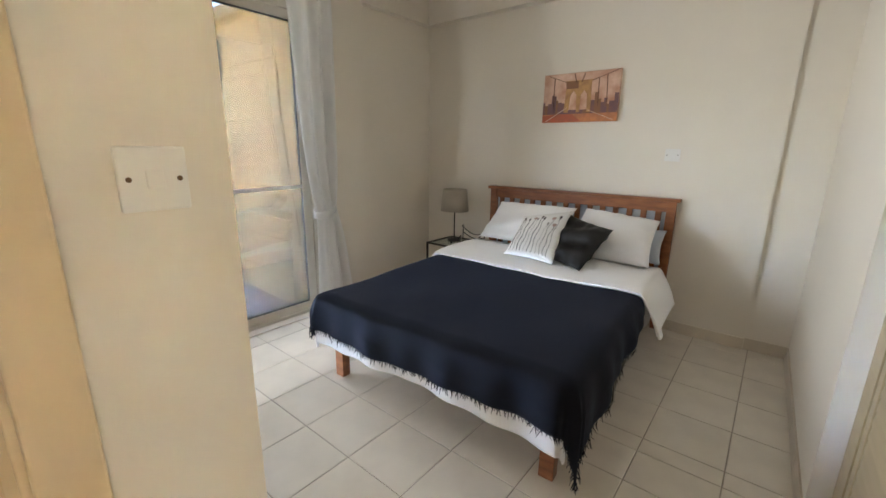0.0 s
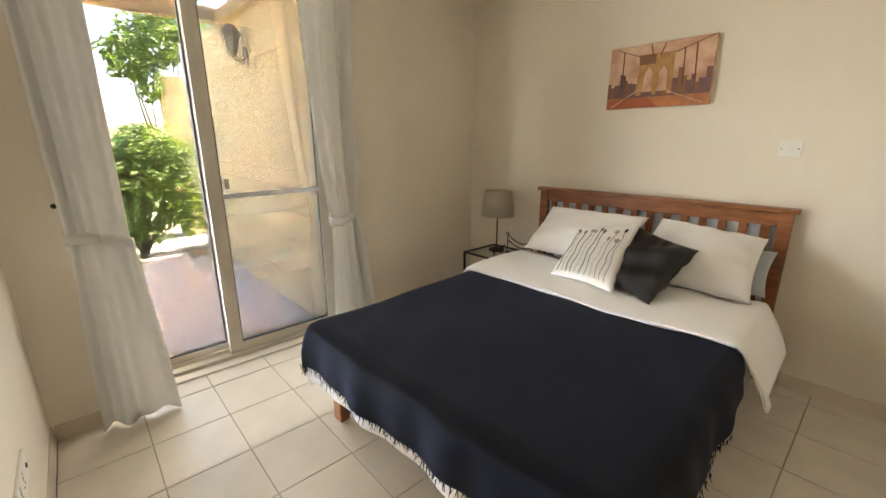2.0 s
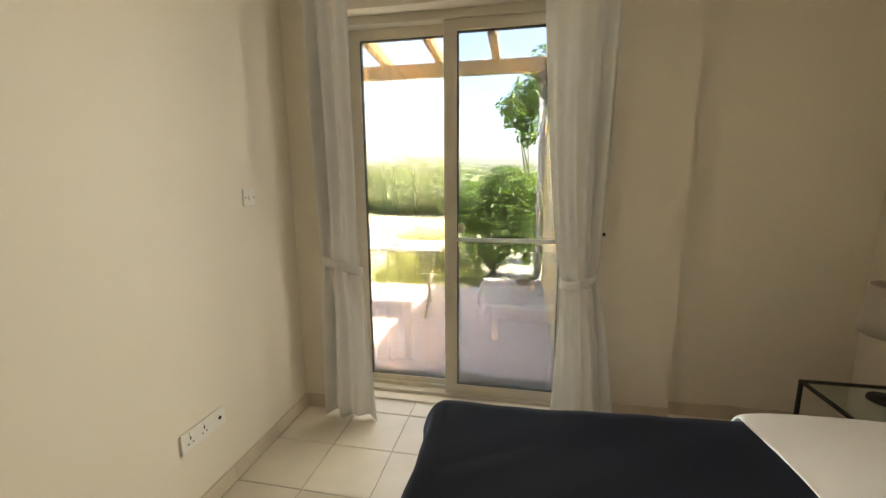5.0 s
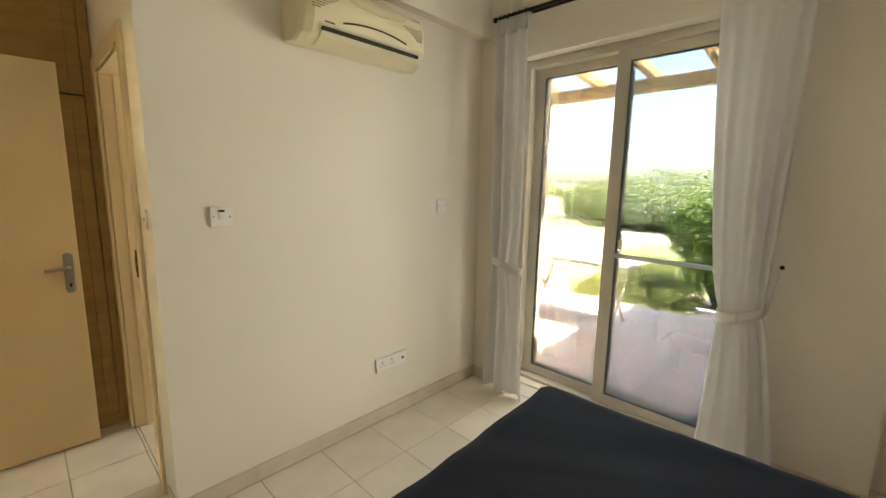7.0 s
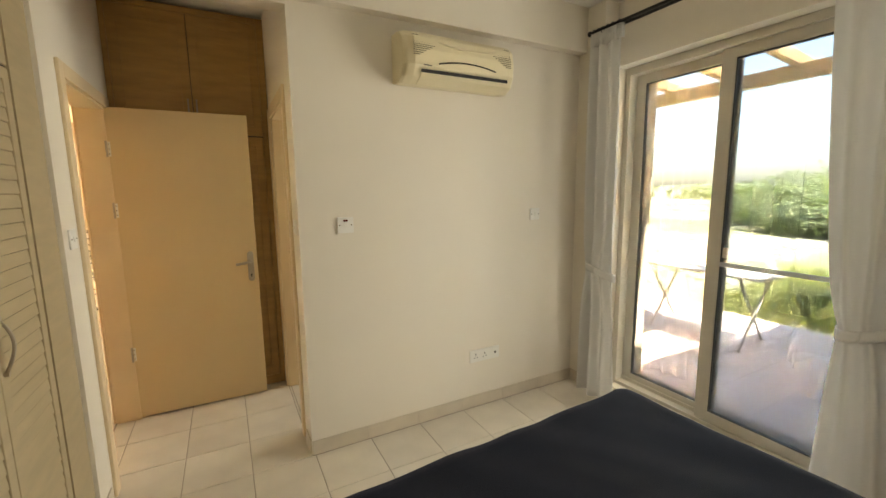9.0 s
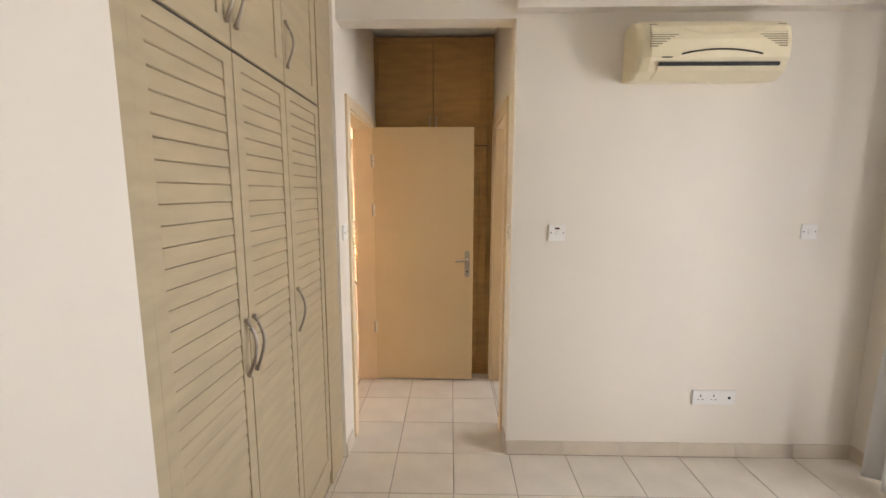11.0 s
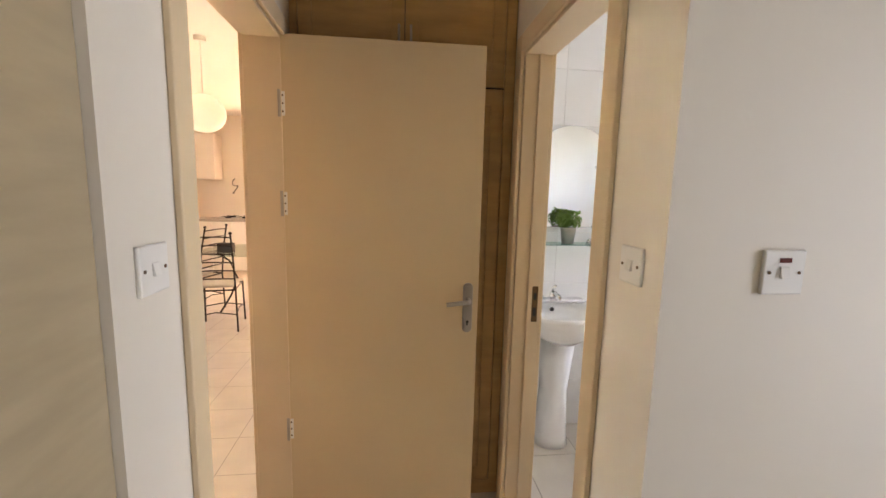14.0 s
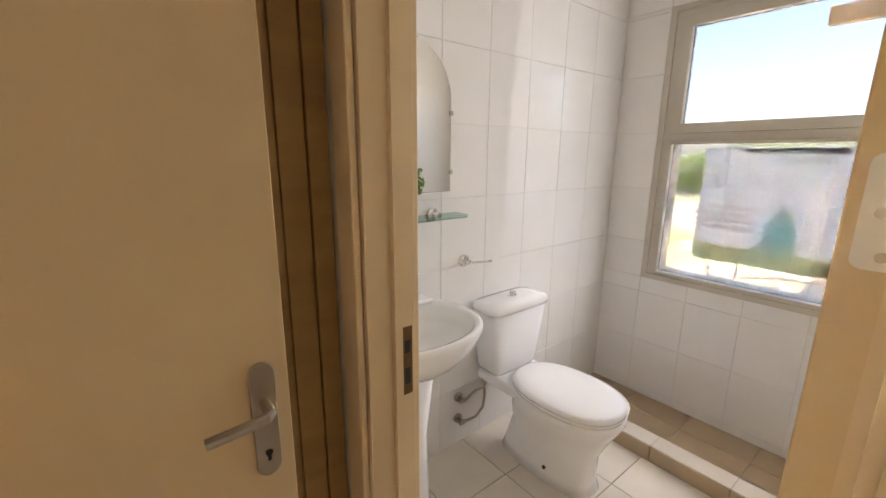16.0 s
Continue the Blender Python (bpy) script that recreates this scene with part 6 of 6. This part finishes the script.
def pergola():
    p = thing("pergola", (-3.6, -1, 2.4), "weathered yellow timber pergola over the terrace", "pergola")
    soft(part("front_beam", boxes(((-4.26, -1.15, 2.45), (-4.16, 1.598, 2.58))), BEAM, p), 0.006)
    soft(part("wall_plate", boxes(((-2.70, -1.15, 2.60), (-2.621, 1.598, 2.72))), BEAM, p), 0.006)
    soft(part("side_beam", boxes(((-4.16, 1.53, 2.43), (-2.70, 1.597, 2.54))), BEAM, p), 0.006)
    for i in range(4):
        y = 1.02 - 0.575 * i
        bm = bmesh.new()
        loft(bm, [[(-4.42, y - 0.035, 2.54), (-4.42, y + 0.035, 2.54), (-4.42, y + 0.035, 2.64), (-4.42, y - 0.035, 2.64)], [(-2.63, y - 0.035, 2.72), (-2.63, y + 0.035, 2.72), (-2.63, y + 0.035, 2.83), (-2.63, y - 0.035, 2.83)]])
        soft(part("rafter", bm, BEAM, p), 0.004)


pergola()


def folding_table():
    x0, x1, y0, y1, z = -4.48, -3.86, -0.98, 0.50, 0.66
    t = thing("folding_table", ((x0 + x1) / 2, (y0 + y1) / 2, -0.05), "white folding garden table on crossed metal legs", "table")
    soft(part("tabletop", boxes(((x0, y0, z), (x1, y1, z + 0.035))), PVC, t), 0.012, 3)
    for y in (-0.62, 0.30):
        for s in (0, 1):
            a = (x0 + 0.06, x1 - 0.04) if s else (x1 - 0.06, x0 + 0.04)
            yy = y + (0.03 if s else -0.03)
            bm = bmesh.new()
            tube(bm, [(a[0], yy, z), (a[1], yy, -0.03)], 0.014, 8)
            part("leg", bm, PVC, t, smooth=True)
            bm = bmesh.new()
            cyl(bm, (a[1], yy, -0.05), (a[1], yy, -0.02), 0.02, n=10)
            part("foot", bm, DARK, t)
        bm = bmesh.new()
        tube(bm, [((x0 + x1) / 2, y - 0.05, z * 0.48), ((x0 + x1) / 2, y + 0.05, z * 0.48)], 0.010, 6)
        part("pivot", bm, STEEL, t)


folding_table()


def garden_chair(x, y, rz):
    c = thing("garden_chair", (0, 0, 0), "white plastic garden chair with a slatted back", "chair")
    soft(part("seat", boxes(((-0.24, -0.22, 0.40), (0.24, 0.24, 0.425))), PVC, c), 0.01, 3)
    for sx in (-1, 1):
        for sy in (-1, 1):
            bm = bmesh.new()
            loft(bm, [[(sx * 0.26 + dx * 0.018, sy * 0.25 + dy * 0.018, 0.0) for dx, dy in ((-1, -1), (1, -1), (1, 1), (-1, 1))], [(sx * 0.22 + dx * 0.024, sy * 0.21 + dy * 0.024, 0.41) for dx, dy in ((-1, -1), (1, -1), (1, 1), (-1, 1))]])
            soft(part("leg", bm, PVC, c), 0.004)
        bm = bmesh.new()
        tube(bm, [(sx * 0.25, 0.22, 0.42), (sx * 0.27, 0.22, 0.62), (sx * 0.27, 0.0, 0.65), (sx * 0.25, -0.24, 0.64)], 0.02, 8)
        part("armrest", bm, PVC, c, smooth=True)
    for i in range(5):
        x_ = -0.18 + 0.09 * i
        bm = bmesh.new()
        loft(bm, [[(x_ - 0.03, -0.22, 0.42), (x_ + 0.03, -0.22, 0.42), (x_ + 0.03, -0.20, 0.42), (x_ - 0.03, -0.20, 0.42)], [(x_ - 0.032, -0.34, 0.86), (x_ + 0.032, -0.34, 0.86), (x_ + 0.032, -0.32, 0.86), (x_ - 0.032, -0.32, 0.86)]])
        part("back_slat", bm, PVC, c)
    soft(part("top_rail", boxes(((-0.25, -0.355, 0.84), (0.25, -0.32, 0.90))), PVC, c), 0.012, 3)
    c.matrix_basis = pose(x, y, -0.05, 0, 0, rz)


garden_chair(-3.55, -1.05, 200)


def shrub(name, at, blobs, leaf_size, m, label, seed, category="shrub", trunk=True):
    s = thing(name, at, label, category)
    if trunk:
        bm = bmesh.new()
        rnd = random.Random(seed)
        for k in range(7):
            a = rnd.uniform(0, 6.28)
            tip = blobs[k % len(blobs)][0]
            mid = Vector(at).lerp(Vector(tip), 0.5) + Vector((0.1 * math.cos(a), 0.1 * math.sin(a), 0))
            cyl(bm, at, mid, 0.03, 0.018, 7)
            cyl(bm, mid, tip, 0.018, 0.004, 6)
        part("stems", bm, BARK, s)
    bm = bmesh.new()
    for i, (c, r, n) in enumerate(blobs):
        leaves(bm, c, r, n, leaf_size, seed * 7 + i)
    part("foliage", bm, m, s)
    return s


shrub("bush", (-6.3, 0.85, -0.16), [((-6.3, 0.85, 0.6), (0.62, 0.65, 0.75), 1100), ((-6.4, 1.1, 1.2), (0.55, 0.6, 0.5), 800), ((-6.25, 0.55, 0.95), (0.5, 0.45, 0.55), 650), ((-6.2, 1.45, 0.7), (0.5, 0.4, 0.8), 600)], 0.075, LEAF, "large bright green leafy bush at the terrace edge", 3)
pillar = thing("garden_pillar", (-7.6, 1.75, -0.16), "pale plastered pillar behind the bush", "pillar")
soft(part("shaft", boxes(((-7.8, 1.55, -0.16), (-7.4, 1.98, 2.35))), STONE, pillar), 0.01)
shrub("tree", (-7.9, 1.6, -0.16), [((-7.5, 1.55, 2.85), (0.75, 0.6, 0.5), 900), ((-7.3, 1.15, 2.55), (0.5, 0.4, 0.4), 420), ((-7.7, 1.9, 3.3), (0.8, 0.7, 0.6), 700), ((-7.1, 1.35, 2.2), (0.3, 0.25, 0.35), 200)], 0.07, LEAF, "leafy tree with light green crown beside the pillar", 9, "tree")
# rough growth beyond the terrace
bm = bmesh.new()
rnd = random.Random(17)
for _ in range(2600):
    x, y = rnd.uniform(-9.5, -5.25), rnd.uniform(-0.9, 0.9)
    y += (x + 5.25) * 0.16
    h = rnd.uniform(0.10, 0.38) * (0.6 + 0.4 * abs(noise.noise(Vector((x, y, 0)))))
    a = rnd.uniform(0, 6.28)
    d = Vector((math.cos(a), math.sin(a), 0)) * 0.010
    tip = Vector((x + rnd.uniform(-0.1, 0.1), y + rnd.uniform(-0.1, 0.1), -0.16 + h))
    vs = [bm.verts.new(Vector((x, y, -0.17)) - d), bm.verts.new(Vector((x, y, -0.17)) + d), bm.verts.new(tip)]
    bm.faces.new(vs)
solo("grass", bm, LEAF_DRY, "tall yellow-green grass at the terrace edge", "grass", (-6.4, -2, -0.16), kind="stuff")
bm = bmesh.new()
for _ in range(70):
    x, y = rnd.uniform(-7.4, -5.5), rnd.uniform(-0.8, 0.6)
    leaves(bm, (x, y, -0.02), (0.25, 0.25, 0.2), 34, 0.04, rnd.randrange(999))
solo("low_weeds", bm, LEAF_DRY, "low leafy weeds along the terrace edge", "weeds", (-6.2, -1.5, -0.16), kind="stuff")
# pale rubble beyond the terrace
bm = bmesh.new()
for _ in range(700):
    x = -5.6 - 9.0 * rnd.random() ** 1.3
    y = rnd.uniform(-9.5, -1.2) + (x + 5.6) * 0.12
    r = rnd.uniform(0.03, 0.13)
    q = bmesh.ops.create_icosphere(bm, subdivisions=1, radius=r, matrix=Matrix.Translation((x, y, -0.15)) @ Matrix.Rotation(rnd.uniform(0, 6), 4, "Z") @ Matrix.Diagonal((1.3, 0.9, 0.6, 1)))["verts"]
    for v in q:
        v.co += Vector((rnd.uniform(-1, 1), rnd.uniform(-1, 1), rnd.uniform(-1, 1))) * r * 0.22
solo("rubble", bm, material("pale_limestone_rubble", (0.58, 0.53, 0.44), 0.9, vary=0.2, scale=5, bump=0.4, grain=40), "pale limestone rubble strewn over the field", "stones", (-8, -4, -0.16), kind="stuff")
# scrub in the field and far rows
for i, (x, y, r, h) in enumerate(((-19.5, -5.6, 2.6, 2.0), (-22, -4.0, 3.0, 2.6), (-21, -7.2, 2.0, 1.6), (-17.5, -4.4, 1.5, 1.1), (-15, 1.2, 2.0, 1.5), (-16.5, -1.2, 1.9, 1.5), (-18, -3.2, 1.7, 1.2), (-13.5, 4.2, 2.4, 1.9), (-21, -0.2, 2.6, 1.9), (-19, 6.5, 3.0, 2.2), (-23, 3.0, 3.2, 2.1))):
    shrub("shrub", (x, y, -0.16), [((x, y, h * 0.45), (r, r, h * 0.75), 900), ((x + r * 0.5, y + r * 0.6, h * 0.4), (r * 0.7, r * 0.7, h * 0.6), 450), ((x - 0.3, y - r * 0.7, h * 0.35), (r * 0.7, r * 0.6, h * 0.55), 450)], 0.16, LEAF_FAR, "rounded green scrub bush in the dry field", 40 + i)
bm = bmesh.new()
for i in range(90):
    x, y = rnd.uniform(-75, -38), rnd.uniform(-75, 60)
    s = rnd.uniform(1.2, 2.6)
    leaves(bm, (x, y, s * 0.3), (s * 1.6, s * 1.6, s * 0.7), 70, 0.5, i, 0.5)
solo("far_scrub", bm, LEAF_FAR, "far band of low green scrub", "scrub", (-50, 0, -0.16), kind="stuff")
bm = bmesh.new()
grid(bm, 60, 6, lambda u, v: (-230 - 120 * v, -380 + 760 * u, -1 + (4.5 + 2.5 * noise.noise(Vector((u * 9, 0.3, 0)))) * math.sin(math.pi * 0.5 * v)))
solo("backdrop", bm, material("far_hillside", (0.20, 0.24, 0.16), 1.0, vary=0.3, scale=0.05), "low far hills on the horizon", "hills", (-230, 0, -1), kind="structure", smooth=True)


# ---- tiles, piece by piece ----
TILE_MESHES = {}


def tile_mesh(w, h, t, m, edge):
    """A tile lying in x and y with a soft edge, its base at z = 0; alike tiles share it."""
    key = (round(w, 3), round(h, 3), round(t, 4), m.name, edge)
    if key not in TILE_MESHES:
        e = min(edge, w / 4, h / 4)
        bm = bmesh.new()
        a, b = w / 2, h / 2
        loft(bm, [[(-a, -b, 0), (a, -b, 0), (a, b, 0), (-a, b, 0)], [(-a, -b, t * 0.6), (a, -b, t * 0.6), (a, b, t * 0.6), (-a, b, t * 0.6)], [(-a + e, -b + e, t), (a - e, -b + e, t), (a - e, b - e, t), (-a + e, b - e, t)]])
        bmesh.ops.recalc_face_normals(bm, faces=bm.faces)
        me = bpy.data.meshes.new("tile")
        bm.to_mesh(me)
        bm.free()
        me.materials.append(m)
        TILE_MESHES[key] = me
    return TILE_MESHES[key]


def lay(parent, M, rects, pitch_u, pitch_v, off_u, off_v, t, m, joint=0.004, edge=0.0025, tilt=0.0):
    """Tiles on a plane given by M (u, v, out), over rectangles (u0, u1, v0, v1), on one grid."""
    rnd = random.Random(len(rects) + 3)
    for u0, u1, v0, v1 in rects:
        i = math.floor((u0 - off_u) / pitch_u)
        while off_u + i * pitch_u < u1 - 0.012:
            a, b = max(u0, off_u + i * pitch_u), min(u1, off_u + (i + 1) * pitch_u)
            j = math.floor((v0 - off_v) / pitch_v)
            while off_v + j * pitch_v < v1 - 0.012:
                c, d = max(v0, off_v + j * pitch_v), min(v1, off_v + (j + 1) * pitch_v)
                if b - a > 0.015 and d - c > 0.015:
                    ob = new("tile", tile_mesh(b - a - joint, d - c - joint, t, m, edge))
                    ob.parent = parent
                    ob.matrix_local = Matrix.Translation(-OFF[parent]) @ M @ Matrix.Translation(((a + b) / 2, (c + d) / 2, 0)) @ Matrix.Rotation(rnd.uniform(-tilt, tilt), 4, "X") @ Matrix.Rotation(rnd.uniform(-tilt, tilt), 4, "Y")
                j += 1
            i += 1


FLAT = Matrix.Translation((0, 0, -0.004))
P = 0.3345
lay(floor, FLAT, [(X_PIER, X_KIT, 0.012, 1.575), (X_DOOR - 0.1, X_PIER, DOOR_Y0, 1.575), (X_KIT, X_WARD + 0.01, 0.06, 1.575), (X_WALL3, X_RIGHT, 1.575, 3.15), (0.62, X_RIGHT, 3.15, Y_REC),
                  (0.0, 0.318 + 2 * P, Y_CLOSET - 0.02, 0.012), (0.318 + 2 * P, 1.09, K_Y0, K_Y1), (-0.12, 0.0, B_Y0, B_Y1)], P, P, 0.318 - 3 * P, 0.012 - 6 * P, 0.004, TILE)
lay(floor, FLAT, [(-1.495, -0.12, BATH_Y, -0.12)], P, P, -0.55, -1.35, 0.004, TILE)
lay(floor, Matrix.Translation((0, 0, SHOWER_Z - 0.004)), [(BATH_X, -1.605, BATH_Y, -0.12)], P, P, -1.605 - 2 * P, -1.35, 0.004, SHOWER_TILE)
WALL_Y = Matrix(((1, 0, 0, 0), (0, 0, 1, BATH_Y), (0, 1, 0, 0), (0, 0, 0, 1)))
lay(bath_wall, WALL_Y, [(BATH_X, -0.12, SHOWER_Z, 2.52)], 0.27, 0.315, -1.276, 0.31, 0.004, WALL_TILE, 0.0010, 0.0012, 0.0022)
WALL_X = Matrix(((0, 0, 1, BATH_X), (1, 0, 0, 0), (0, 1, 0, 0), (0, 0, 0, 1)))
lay(bath_win_wall, WALL_X, [(BATH_Y + 0.006, -0.12, SHOWER_Z, WIN_Z0 - 0.02), (BATH_Y + 0.006, WIN_Y0 - 0.02, WIN_Z0 - 0.02, 2.22), (BATH_Y + 0.006, -0.12, 2.22, 2.52), (WIN_Y1 + 0.02, -0.12, WIN_Z0 - 0.02, 2.22)], 0.27, 0.315, -1.41, 0.31, 0.004, WALL_TILE, 0.0010, 0.0012, 0.0022)
# living room floor tiles, joined
bm = bmesh.new()
for i in range(-1, 12):
    for j in range(-23, 1):
        a, b = 1.095 + i * P, 0.012 + j * P
        if a + P < 4.95 and a > 1.08 and b > LIV_Y and b + P < 0.02:
            vs = [bm.verts.new((a + dx, b + dy, 0.0)) for dx, dy in ((0.002, 0.002), (P - 0.002, 0.002), (P - 0.002, P - 0.002), (0.002, P - 0.002))]
            bm.faces.new(vs)
part("living_floor_tiles", bm, TILE, floor, kind="stuff")
